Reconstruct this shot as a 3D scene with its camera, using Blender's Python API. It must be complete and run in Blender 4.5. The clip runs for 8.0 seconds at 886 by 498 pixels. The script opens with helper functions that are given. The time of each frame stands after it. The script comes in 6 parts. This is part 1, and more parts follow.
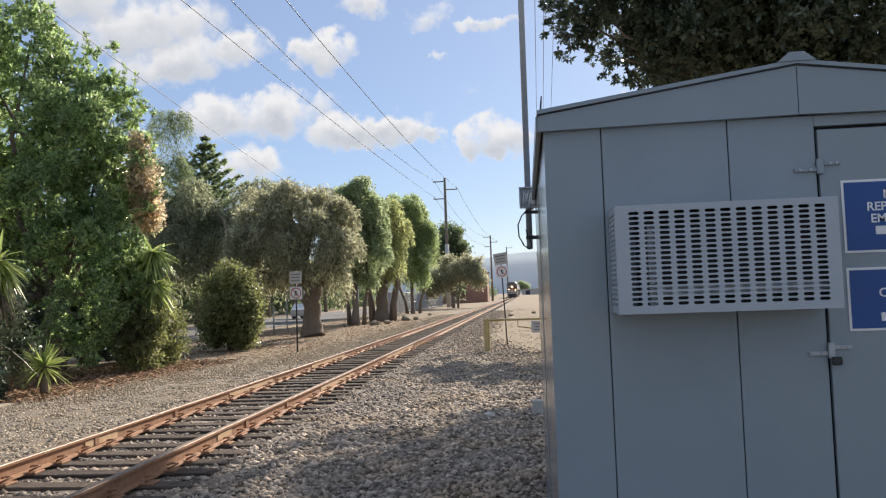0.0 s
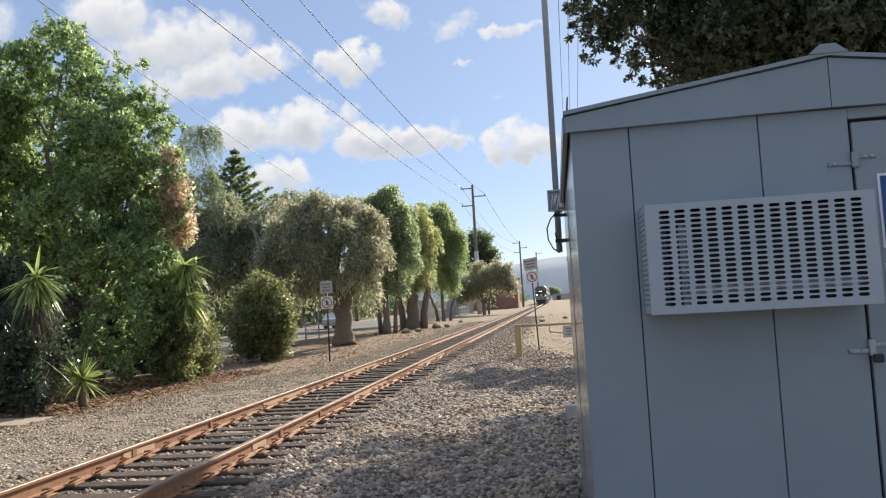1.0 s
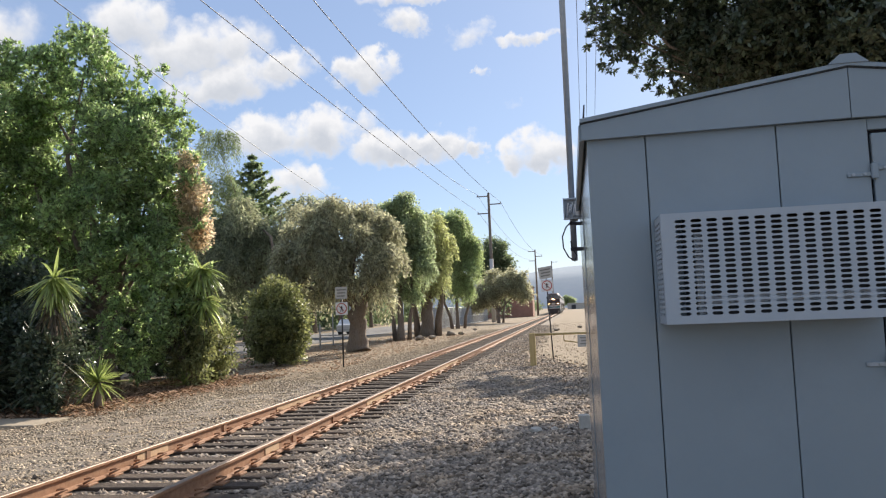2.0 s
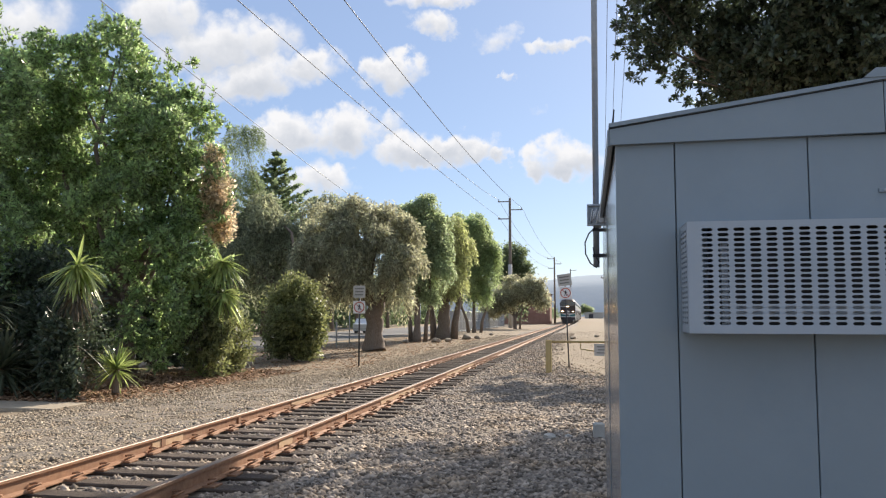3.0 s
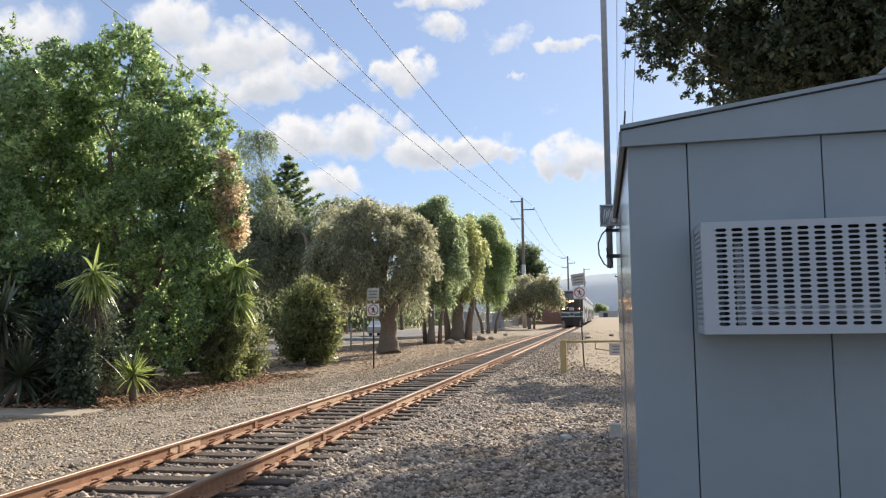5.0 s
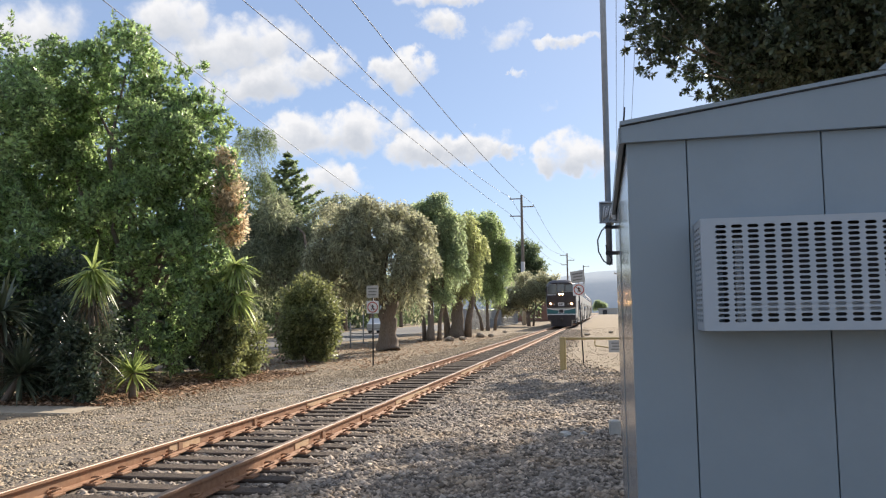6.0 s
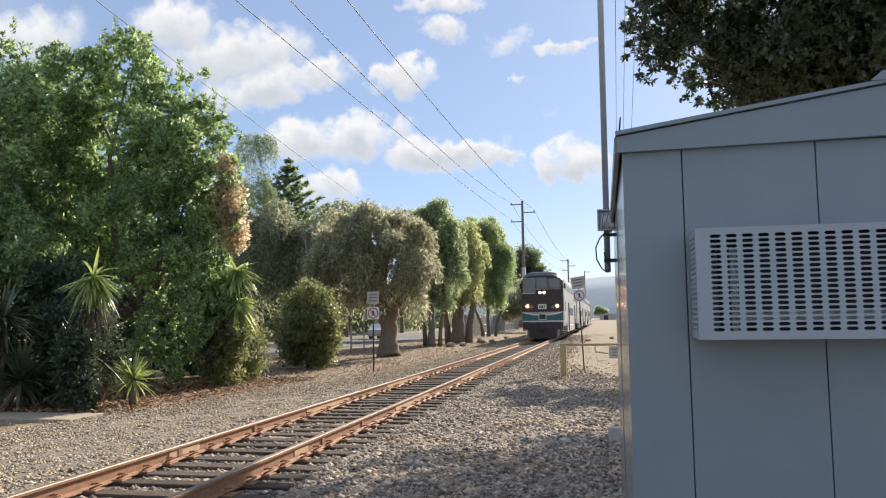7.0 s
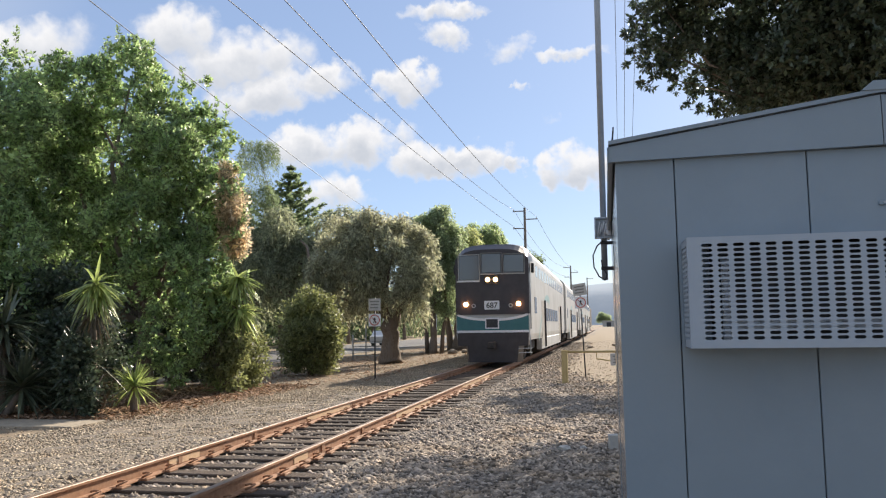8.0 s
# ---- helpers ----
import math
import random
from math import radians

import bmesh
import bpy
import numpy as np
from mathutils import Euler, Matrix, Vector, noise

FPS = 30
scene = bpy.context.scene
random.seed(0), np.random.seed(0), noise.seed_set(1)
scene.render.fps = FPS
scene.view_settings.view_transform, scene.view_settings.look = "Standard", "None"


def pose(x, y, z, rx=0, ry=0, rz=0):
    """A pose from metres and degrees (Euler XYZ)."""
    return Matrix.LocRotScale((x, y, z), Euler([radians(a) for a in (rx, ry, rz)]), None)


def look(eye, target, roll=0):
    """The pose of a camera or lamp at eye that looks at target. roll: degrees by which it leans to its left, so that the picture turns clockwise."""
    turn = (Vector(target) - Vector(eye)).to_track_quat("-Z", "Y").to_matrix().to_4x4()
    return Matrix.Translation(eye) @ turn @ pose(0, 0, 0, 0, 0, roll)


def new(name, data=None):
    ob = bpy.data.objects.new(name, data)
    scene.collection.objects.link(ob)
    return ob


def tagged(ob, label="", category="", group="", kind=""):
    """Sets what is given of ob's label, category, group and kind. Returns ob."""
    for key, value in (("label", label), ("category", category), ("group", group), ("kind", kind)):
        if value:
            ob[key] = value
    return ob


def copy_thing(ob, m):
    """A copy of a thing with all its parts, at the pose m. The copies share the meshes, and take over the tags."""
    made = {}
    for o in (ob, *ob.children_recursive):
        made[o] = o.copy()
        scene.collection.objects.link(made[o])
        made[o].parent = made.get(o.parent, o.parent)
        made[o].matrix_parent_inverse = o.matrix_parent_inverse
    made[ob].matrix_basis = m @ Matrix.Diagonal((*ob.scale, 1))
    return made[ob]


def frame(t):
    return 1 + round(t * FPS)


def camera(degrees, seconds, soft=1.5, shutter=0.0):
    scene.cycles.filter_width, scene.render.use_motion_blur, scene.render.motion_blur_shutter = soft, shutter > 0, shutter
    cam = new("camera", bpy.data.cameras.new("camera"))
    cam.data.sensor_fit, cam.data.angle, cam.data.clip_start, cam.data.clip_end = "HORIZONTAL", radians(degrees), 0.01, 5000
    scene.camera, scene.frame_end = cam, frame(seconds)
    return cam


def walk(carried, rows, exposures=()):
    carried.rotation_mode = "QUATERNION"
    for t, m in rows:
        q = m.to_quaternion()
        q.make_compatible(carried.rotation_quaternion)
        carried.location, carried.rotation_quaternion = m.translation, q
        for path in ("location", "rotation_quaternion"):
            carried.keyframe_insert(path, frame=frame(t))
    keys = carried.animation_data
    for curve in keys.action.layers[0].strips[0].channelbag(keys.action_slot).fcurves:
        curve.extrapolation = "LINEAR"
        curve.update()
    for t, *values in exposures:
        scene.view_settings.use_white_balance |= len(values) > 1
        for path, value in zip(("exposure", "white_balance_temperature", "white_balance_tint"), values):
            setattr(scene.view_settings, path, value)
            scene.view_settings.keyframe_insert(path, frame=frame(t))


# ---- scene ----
cam = camera(58.9, 8.0, 1.2)
PATH = [
    (0, (0.036, -0.005, 1.754), (-0.17, 1.981, 1.871), -2.0),
    (0.5, (0.029, 0.008, 1.74), (-0.212, 1.989, 1.874), -2.8),
    (1, (0.036, 0.008, 1.74), (-0.243, 1.984, 1.879), -3.2),
    (1.5, (0.047, 0.011, 1.743), (-0.251, 1.983, 1.892), -3.3),
    (3, (0.017, 0.006, 1.712), (-0.347, 1.965, 1.881), 0.1),
    (3.5, (0.02, -0.003, 1.714), (-0.361, 1.953, 1.882), 0.3),
    (4, (0.019, -0.003, 1.721), (-0.375, 1.951, 1.891), 0.0),
    (4.5, (0.018, -0.003, 1.729), (-0.381, 1.949, 1.903), -0.6),
    (6, (0.017, 0.007, 1.727), (-0.378, 1.961, 1.892), -0.8),
    (6.5, (0.024, -0.02, 1.736), (-0.37, 1.933, 1.906), -0.8),
    (7, (0.042, -0.014, 1.742), (-0.355, 1.938, 1.921), -0.8),
    (7.5, (0.073, -0.002, 1.737), (-0.326, 1.949, 1.92), -0.7),
    (8, (0.089, -0.034, 1.75), (-0.314, 1.915, 1.946), -0.8),
]
EXPOSURE = 0.69
walk(cam, [(t, look(eye, target, roll)) for t, eye, target, roll in PATH],
     [(0.0, EXPOSURE - 0.12, 6600, 11), (1.5, EXPOSURE - 0.03, 6600, 11), (3.0, EXPOSURE, 6600, 11), (8.0, EXPOSURE, 6600, 11)])

# ---------------------------------------------------------------- light
SUN_AZ, SUN_EL = 16.5, 27.5          # degrees right of the track's direction, degrees up

# soft clouds: slope across, slope up, half width, half height, strength
CLOUDS = [
    (-0.597, 0.426, 0.067, 0.038, 1.0), (-0.509, 0.382, 0.105, 0.040, 1.0), (-0.456, 0.327, 0.087, 0.032, 1.0),
    (-0.374, 0.342, 0.050, 0.023, 0.9), (-0.396, 0.248, 0.054, 0.029, 1.0), (-0.323, 0.245, 0.053, 0.032, 1.0),
    (-0.261, 0.251, 0.030, 0.015, 0.6), (-0.229, 0.219, 0.052, 0.025, 1.0), (-0.169, 0.213, 0.051, 0.020, 1.0),
    (-0.117, 0.205, 0.019, 0.010, 0.9), (-0.257, 0.324, 0.039, 0.027, 1.0), (-0.362, 0.175, 0.040, 0.028, 1.0),
    (-0.048, 0.194, 0.033, 0.022, 1.0), (-0.015, 0.204, 0.043, 0.027, 1.0), (-0.200, 0.384, 0.032, 0.016, 0.8),
    (-0.192, 0.419, 0.051, 0.013, 0.9), (-0.116, 0.365, 0.029, 0.015, 0.6), (-0.036, 0.352, 0.042, 0.009, 0.8),
    (-0.062, 0.265, 0.023, 0.009, 0.5), (-0.098, 0.315, 0.009, 0.008, 0.6), (-0.838, 0.438, 0.104, 0.042, 0.9),
    (0.130, 0.227, 0.029, 0.015, 0.8),
]


def sky():
    world = bpy.data.worlds.new("sky")
    scene.world = world
    world.use_nodes = True
    tree = world.node_tree
    tree.nodes.clear()
    N, link = tree.nodes.new, tree.links.new

    def calc(op, a, b=None, c=None):
        n = N("ShaderNodeMath")
        n.operation = op
        for k, v in enumerate((a, b, c)):
            if v is None:
                continue
            if isinstance(v, (int, float)):
                n.inputs[k].default_value = v
            else:
                link(v, n.inputs[k])
        return n.outputs[0]

    nish = N("ShaderNodeTexSky")
    nish.sky_type = "NISHITA"
    nish.sun_disc = False
    nish.sun_elevation = radians(SUN_EL)
    nish.sun_rotation = radians(SUN_AZ)
    nish.air_density, nish.dust_density, nish.ozone_density = 0.9, 0.25, 3.0
    where = N("ShaderNodeTexCoord")
    wob = N("ShaderNodeTexNoise")
    wob.inputs["Scale"].default_value, wob.inputs["Detail"].default_value = 16.0, 7.0
    wob.inputs["Roughness"].default_value = 0.62
    link(where.outputs["Generated"], wob.inputs["Vector"])
    sep = N("ShaderNodeSeparateXYZ")
    link(where.outputs["Generated"], sep.inputs[0])
    sw = N("ShaderNodeSeparateColor")
    link(wob.outputs["Color"], sw.inputs[0])
    small = N("ShaderNodeTexNoise")
    small.inputs["Scale"].default_value, small.inputs["Detail"].default_value = 48.0, 5.0
    link(where.outputs["Generated"], small.inputs["Vector"])
    sf = N("ShaderNodeSeparateColor")
    link(small.outputs["Color"], sf.inputs[0])
    ahead = calc("MAXIMUM", sep.outputs[1], 0.05)
    u = calc("ADD", calc("DIVIDE", sep.outputs[0], ahead), calc("ADD", calc("MULTIPLY", calc("SUBTRACT", sw.outputs[0], 0.5), 0.10), calc("MULTIPLY", calc("SUBTRACT", sf.outputs[0], 0.5), 0.05)))
    v = calc("ADD", calc("DIVIDE", sep.outputs[2], ahead), calc("ADD", calc("MULTIPLY", calc("SUBTRACT", sw.outputs[1], 0.5), 0.06), calc("MULTIPLY", calc("SUBTRACT", sf.outputs[1], 0.5), 0.04)))
    total, lower = 0.0, 0.0
    for cu, cv, a, b, k in CLOUDS:
        du = calc("MULTIPLY", calc("SUBTRACT", u, cu), 0.80 / a)
        dv = calc("MULTIPLY", calc("SUBTRACT", v, cv), 0.80 / b)
        d = calc("ADD", calc("MULTIPLY", du, du), calc("MULTIPLY", dv, dv))
        m = calc("MULTIPLY", calc("MAXIMUM", calc("SUBTRACT", 1.25, d), 0.0), k)
        total = calc("MAXIMUM", m, total)
        low = calc("MULTIPLY", m, calc("MULTIPLY_ADD", dv, -0.5, 0.35))
        lower = calc("MAXIMUM", low, lower)
    fine = N("ShaderNodeTexNoise")
    fine.inputs["Scale"].default_value, fine.inputs["Detail"].default_value = 34.0, 6.0
    link(where.outputs["Generated"], fine.inputs["Vector"])
    body = calc("MULTIPLY", total, calc("MULTIPLY_ADD", fine.outputs["Fac"], 1.9, 0.05))
    edge = N("ShaderNodeMapRange")
    edge.interpolation_type = "SMOOTHSTEP"
    edge.inputs[1].default_value, edge.inputs[2].default_value = 0.22, 1.05
    link(body, edge.inputs[0])
    # broken cloud goes on over the rest of the sky
    far = N("ShaderNodeTexNoise")
    far.inputs["Scale"].default_value, far.inputs["Detail"].default_value = 5.0, 6.0
    link(where.outputs["Generated"], far.inputs["Vector"])
    wide = N("ShaderNodeMapRange")
    wide.inputs[1].default_value, wide.inputs[2].default_value, wide.inputs[4].default_value = 0.51, 0.63, 0.85
    link(far.outputs["Fac"], wide.inputs[0])
    off = N("ShaderNodeMapRange")
    off.inputs[1].default_value, off.inputs[2].default_value = 0.75, 0.45
    link(sep.outputs[1], off.inputs[0])
    mask = calc("MAXIMUM", edge.outputs[0], calc("MULTIPLY", wide.outputs[0], off.outputs[0]))
    tone = N("ShaderNodeMix")
    tone.data_type = "RGBA"
    tone.inputs[6].default_value, tone.inputs[7].default_value = (*CLOUD_LIGHT, 1), (*CLOUD_SHADE, 1)
    shade = N("ShaderNodeMapRange")
    shade.inputs[1].default_value, shade.inputs[2].default_value = 0.15, 0.85
    link(calc("MULTIPLY", lower, calc("MULTIPLY_ADD", fine.outputs["Fac"], 1.0, 0.5)), shade.inputs[0])
    link(shade.outputs[0], tone.inputs[0])
    haze = N("ShaderNodeMix")
    haze.data_type = "RGBA"
    haze.inputs[0].default_value = 0.42
    link(nish.outputs[0], haze.inputs[6])
    haze.inputs[7].default_value = (4.7, 6.1, 9.0, 1)
    mix = N("ShaderNodeMix")
    mix.data_type = "RGBA"
    link(mask, mix.inputs[0])
    link(haze.outputs[2], mix.inputs[6])
    link(tone.outputs[2], mix.inputs[7])
    bg = N("ShaderNodeBackground")
    bg.inputs[1].default_value = SKY_STRENGTH
    link(mix.outputs[2], bg.inputs[0])
    out = N("ShaderNodeOutputWorld")
    link(bg.outputs[0], out.inputs[0])


SKY_STRENGTH = 0.071
CLOUD_LIGHT, CLOUD_SHADE = (8.2, 8.3, 8.5), (4.4, 4.9, 5.7)
sky()
sun = new("sun", bpy.data.lights.new("sun", "SUN"))
sun.data.energy, sun.data.angle, sun.data.color = 5.0, radians(0.5), (1.0, 0.90, 0.76)
sun.matrix_world = look((0, 0, 40), (-math.sin(radians(SUN_AZ)) * math.cos(radians(SUN_EL)),
                                     -math.cos(radians(SUN_AZ)) * math.cos(radians(SUN_EL)), 40 - math.sin(radians(SUN_EL))))


# ---------------------------------------------------------------- materials
def surface(name, c1, c2, scale=8.0, rough=0.8, metal=0.0, bump=0.0, bump_scale=60.0, c3=None, scale3=1.2,
            island=0.0, thing=0.0, leafy=0.0, stretch=(1, 1, 1), world_space=False):
    """Two tones in fine noise, a third in broad patches, fine relief; island or thing: brightness spread from piece to piece."""
    m = bpy.data.materials.new(name)
    m.use_nodes = True
    t = m.node_tree
    N, link = t.nodes.new, t.links.new
    p = t.nodes["Principled BSDF"]
    where = N("ShaderNodeNewGeometry" if world_space else "ShaderNodeTexCoord")
    vec = where.outputs["Position" if world_space else "Object"]
    mp = N("ShaderNodeMapping")
    mp.inputs["Scale"].default_value = stretch
    link(vec, mp.inputs[0])
    n1 = N("ShaderNodeTexNoise")
    n1.inputs["Scale"].default_value, n1.inputs["Detail"].default_value = scale, 6.0
    n1.inputs["Roughness"].default_value = 0.65
    link(mp.outputs[0], n1.inputs["Vector"])
    r1 = N("ShaderNodeMapRange")
    r1.inputs[1].default_value, r1.inputs[2].default_value = 0.32, 0.68
    link(n1.outputs["Fac"], r1.inputs[0])
    mix = N("ShaderNodeMix")
    mix.data_type = "RGBA"
    mix.inputs[6].default_value, mix.inputs[7].default_value = (*c1, 1), (*c2, 1)
    link(r1.outputs[0], mix.inputs[0])
    col = mix.outputs[2]
    if c3:
        n3 = N("ShaderNodeTexNoise")
        n3.inputs["Scale"].default_value, n3.inputs["Detail"].default_value = scale3, 5.0
        link(mp.outputs[0], n3.inputs["Vector"])
        r3 = N("ShaderNodeMapRange")
        r3.inputs[1].default_value, r3.inputs[2].default_value = 0.45, 0.65
        link(n3.outputs["Fac"], r3.inputs[0])
        mx = N("ShaderNodeMix")
        mx.data_type = "RGBA"
        mx.inputs[7].default_value = (*c3, 1)
        link(r3.outputs[0], mx.inputs[0])
        link(col, mx.inputs[6])
        col = mx.outputs[2]
    if island or thing:
        src = N("ShaderNodeNewGeometry").outputs["Random Per Island"] if island else N("ShaderNodeObjectInfo").outputs["Random"]
        amount = island or thing
        r = N("ShaderNodeMapRange")
        r.inputs[3].default_value, r.inputs[4].default_value = 1 - amount, 1 + amount
        link(src, r.inputs[0])
        hsv = N("ShaderNodeHueSaturation")
        link(col, hsv.inputs["Color"])
        link(r.outputs[0], hsv.inputs["Value"])
        col = hsv.outputs[0]
    link(col, p.inputs["Base Color"])
    p.inputs["Roughness"].default_value, p.inputs["Metallic"].default_value = rough, metal
    if bump:
        nb = N("ShaderNodeTexNoise")
        nb.inputs["Scale"].default_value, nb.inputs["Detail"].default_value = bump_scale, 5.0
        link(mp.outputs[0], nb.inputs["Vector"])
        b = N("ShaderNodeBump")
        b.inputs["Strength"].default_value, b.inputs["Distance"].default_value = bump, 0.02
        link(nb.outputs["Fac"], b.inputs["Height"])
        link(b.outputs[0], p.inputs["Normal"])
    if leafy:
        tr = N("ShaderNodeBsdfTranslucent")
        warm = N("ShaderNodeHueSaturation")
        warm.inputs["Hue"].default_value, warm.inputs["Saturation"].default_value, warm.inputs["Value"].default_value = 0.49, 1.08, 2.45
        link(col, warm.inputs["Color"])
        link(warm.outputs[0], tr.inputs[0])
        ms = N("ShaderNodeMixShader")
        ms.inputs[0].default_value = leafy
        link(p.outputs[0], ms.inputs[1])
        link(tr.outputs[0], ms.inputs[2])
        link(ms.outputs[0], t.nodes["Material Output"].inputs[0])
    return m


def glow(name, colour, power):
    m = bpy.data.materials.new(name)
    m.use_nodes = True
    p = m.node_tree.nodes["Principled BSDF"]
    p.inputs["Base Color"].default_value = (*colour, 1)
    p.inputs["Emission Color"].default_value, p.inputs["Emission Strength"].default_value = (*colour, 1), power
    return m


def pane_glass(name, tint):
    m = bpy.data.materials.new(name)
    m.use_nodes = True
    p = m.node_tree.nodes["Principled BSDF"]
    p.inputs["Base Color"].default_value, p.inputs["Roughness"].default_value = (*tint, 1), 0.06
    p.inputs["Specular IOR Level"].default_value = 0.8
    return m


GRAVEL = surface("gravel", (0.10, 0.085, 0.068), (0.31, 0.255, 0.195), 24, 0.95, bump=0.5, bump_scale=30, c3=(0.25, 0.19, 0.13), scale3=0.5)
DIRT = surface("dry_dirt", (0.185, 0.138, 0.09), (0.34, 0.262, 0.172), 5, 0.97, bump=0.8, bump_scale=30, c3=(0.26, 0.205, 0.135), scale3=0.35)
STONE = surface("ballast_stone", (0.19, 0.16, 0.13), (0.45, 0.375, 0.30), 14, 0.92, island=0.68, c3=(0.37, 0.285, 0.20), scale3=1.0)
TAN_STONE = surface("dusty_tan_stone", (0.33, 0.27, 0.19), (0.53, 0.44, 0.325), 14, 0.95, island=0.5, c3=(0.40, 0.315, 0.215), scale3=0.8)
RUST = surface("rusty_rail_steel", (0.26, 0.125, 0.06), (0.40, 0.21, 0.11), 12, 0.7, bump=0.25, bump_scale=90, c3=(0.33, 0.18, 0.10), scale3=2.0)
RAIL_TOP = surface("worn_rail_head", (0.20, 0.135, 0.095), (0.34, 0.25, 0.185), 9, 0.5, metal=0.25, stretch=(8, 0.6, 8))
PALE_RUST = surface("pale_painted_rust", (0.55, 0.36, 0.20), (0.66, 0.46, 0.28), 14, 0.75, bump=0.2)
TIE = surface("weathered_tie", (0.05, 0.036, 0.026), (0.14, 0.105, 0.078), 7, 0.93, bump=0.7, bump_scale=35, thing=0.25, stretch=(1, 6, 6))
SHED = surface("grey_painted_aluminium", (0.226, 0.28, 0.318), (0.256, 0.31, 0.348), 3, 0.36, bump=0.03, bump_scale=30, c3=(0.242, 0.292, 0.324), scale3=0.8)
SHED_SIDE = surface("smooth_grey_aluminium", (0.25, 0.255, 0.26), (0.28, 0.285, 0.29), 3, 0.16)
FENCE = surface("pale_fence_metal", (0.30, 0.31, 0.31), (0.40, 0.40, 0.395), 4, 0.6)
GUARD = surface("light_grey_powder_coat", (0.36, 0.41, 0.455), (0.40, 0.445, 0.485), 5, 0.5)
SEAM = surface("dark_joint", (0.02, 0.02, 0.022), (0.035, 0.035, 0.04), 20, 0.9)
STEEL = surface("galvanised_steel", (0.34, 0.37, 0.40), (0.44, 0.47, 0.50), 18, 0.45, metal=0.35, bump=0.05)
DARK_METAL = surface("dark_metal", (0.03, 0.03, 0.033), (0.06, 0.06, 0.065), 15, 0.5, metal=0.3)
BLUE = surface("blue_sign_sheet", (0.006, 0.06, 0.24), (0.009, 0.07, 0.27), 6, 0.4)
WHITE = surface("white_sign_sheet", (0.74, 0.75, 0.76), (0.80, 0.80, 0.80), 6, 0.45)
GREY_SIGN = surface("weathered_sign_sheet", (0.42, 0.42, 0.40), (0.52, 0.51, 0.48), 12, 0.6)
RED = surface("faded_red", (0.42, 0.07, 0.05), (0.50, 0.11, 0.08), 9, 0.5)
BLACK = surface("black_ink", (0.02, 0.02, 0.02), (0.035, 0.035, 0.035), 9, 0.6)
FADED_INK = surface("faded_ink", (0.16, 0.16, 0.15), (0.22, 0.215, 0.20), 9, 0.7)
ROCK = surface("weathered_rock", (0.25, 0.20, 0.145), (0.40, 0.33, 0.25), 6, 0.95, bump=0.5)
SLAB = surface("dusty_slab", (0.34, 0.28, 0.20), (0.43, 0.36, 0.27), 6, 0.95, bump=0.3)
BARK = surface("bark", (0.10, 0.076, 0.058), (0.29, 0.228, 0.175), 7, 0.95, bump=1.0, bump_scale=14, stretch=(4, 4, 0.7), c3=(0.20, 0.163, 0.132), scale3=2.0)
POLE_WOOD = surface("pole_wood", (0.14, 0.115, 0.09), (0.24, 0.20, 0.16), 6, 0.9, stretch=(5, 5, 0.4))
POLE_PALE = surface("pale_pole", (0.44, 0.43, 0.41), (0.55, 0.54, 0.51), 6, 0.8, stretch=(5, 5, 0.4))
WIRE = surface("wire", (0.05, 0.05, 0.055), (0.08, 0.08, 0.085), 9, 0.6)
LEAF_GREEN = surface("broad_green_leaf", (0.14, 0.205, 0.10), (0.27, 0.345, 0.165), 0.9, 0.32, island=0.65, leafy=0.5)
# dark leaf that also stands for shade in the growth under the trees
LEAF_DARK_SHADED = surface("dark_shaded_green_leaf", (0.042, 0.060, 0.038), (0.088, 0.116, 0.072), 1.5, 0.30, island=0.5, leafy=0.22)
LEAF_OLIVE = surface("grey_olive_leaf", (0.215, 0.22, 0.145), (0.34, 0.34, 0.235), 0.8, 0.6, island=0.5, leafy=0.45)
LEAF_YELLOW = surface("dull_yellow_green_leaf", (0.20, 0.225, 0.105), (0.31, 0.335, 0.17), 1.2, 0.5, island=0.45, leafy=0.55)
LEAF_GREY = surface("dull_grey_green_leaf", (0.165, 0.185, 0.12), (0.26, 0.28, 0.185), 0.8, 0.6, island=0.5, leafy=0.45)
LEAF_LIME = surface("bright_green_leaf", (0.16, 0.21, 0.105), (0.26, 0.32, 0.165), 1.2, 0.5, island=0.4, leafy=0.55)
LEAF_MID = surface("mid_green_leaf", (0.16, 0.20, 0.12), (0.27, 0.32, 0.19), 1.2, 0.5, island=0.4, leafy=0.55)
LEAF_FIR = surface("dark_conifer_leaf", (0.085, 0.115, 0.065), (0.16, 0.20, 0.11), 1.2, 0.6, island=0.4, leafy=0.5)
LITTER = surface("leaf_litter", (0.24, 0.135, 0.08), (0.46, 0.30, 0.18), 6.0, 0.9, island=0.5)
LEAF_BUSH = surface("dense_shrub_leaf", (0.105, 0.122, 0.056), (0.205, 0.222, 0.098), 1.3, 0.5, island=0.55, leafy=0.42)
LEAF_BROWN = surface("dry_brown_leaf", (0.37, 0.315, 0.215), (0.52, 0.45, 0.325), 1.4, 0.85, island=0.5, leafy=0.45)
YUCCA = surface("yucca_blade", (0.13, 0.18, 0.06), (0.29, 0.345, 0.14), 3.0, 0.28, island=0.35, leafy=0.4)
# dry old blades, their base colour darkened for the shade round the stems
SKIRT = surface("shade_darkened_dry_blade", (0.055, 0.048, 0.034), (0.12, 0.10, 0.068), 3.0, 0.95, island=0.4, leafy=0.12)
# the yucca blade again, with the shade under the tree in its colour
SHADED_YUCCA = surface("shaded_blade", (0.05, 0.064, 0.038), (0.11, 0.125, 0.075), 3.0, 0.35, island=0.35, leafy=0.1)
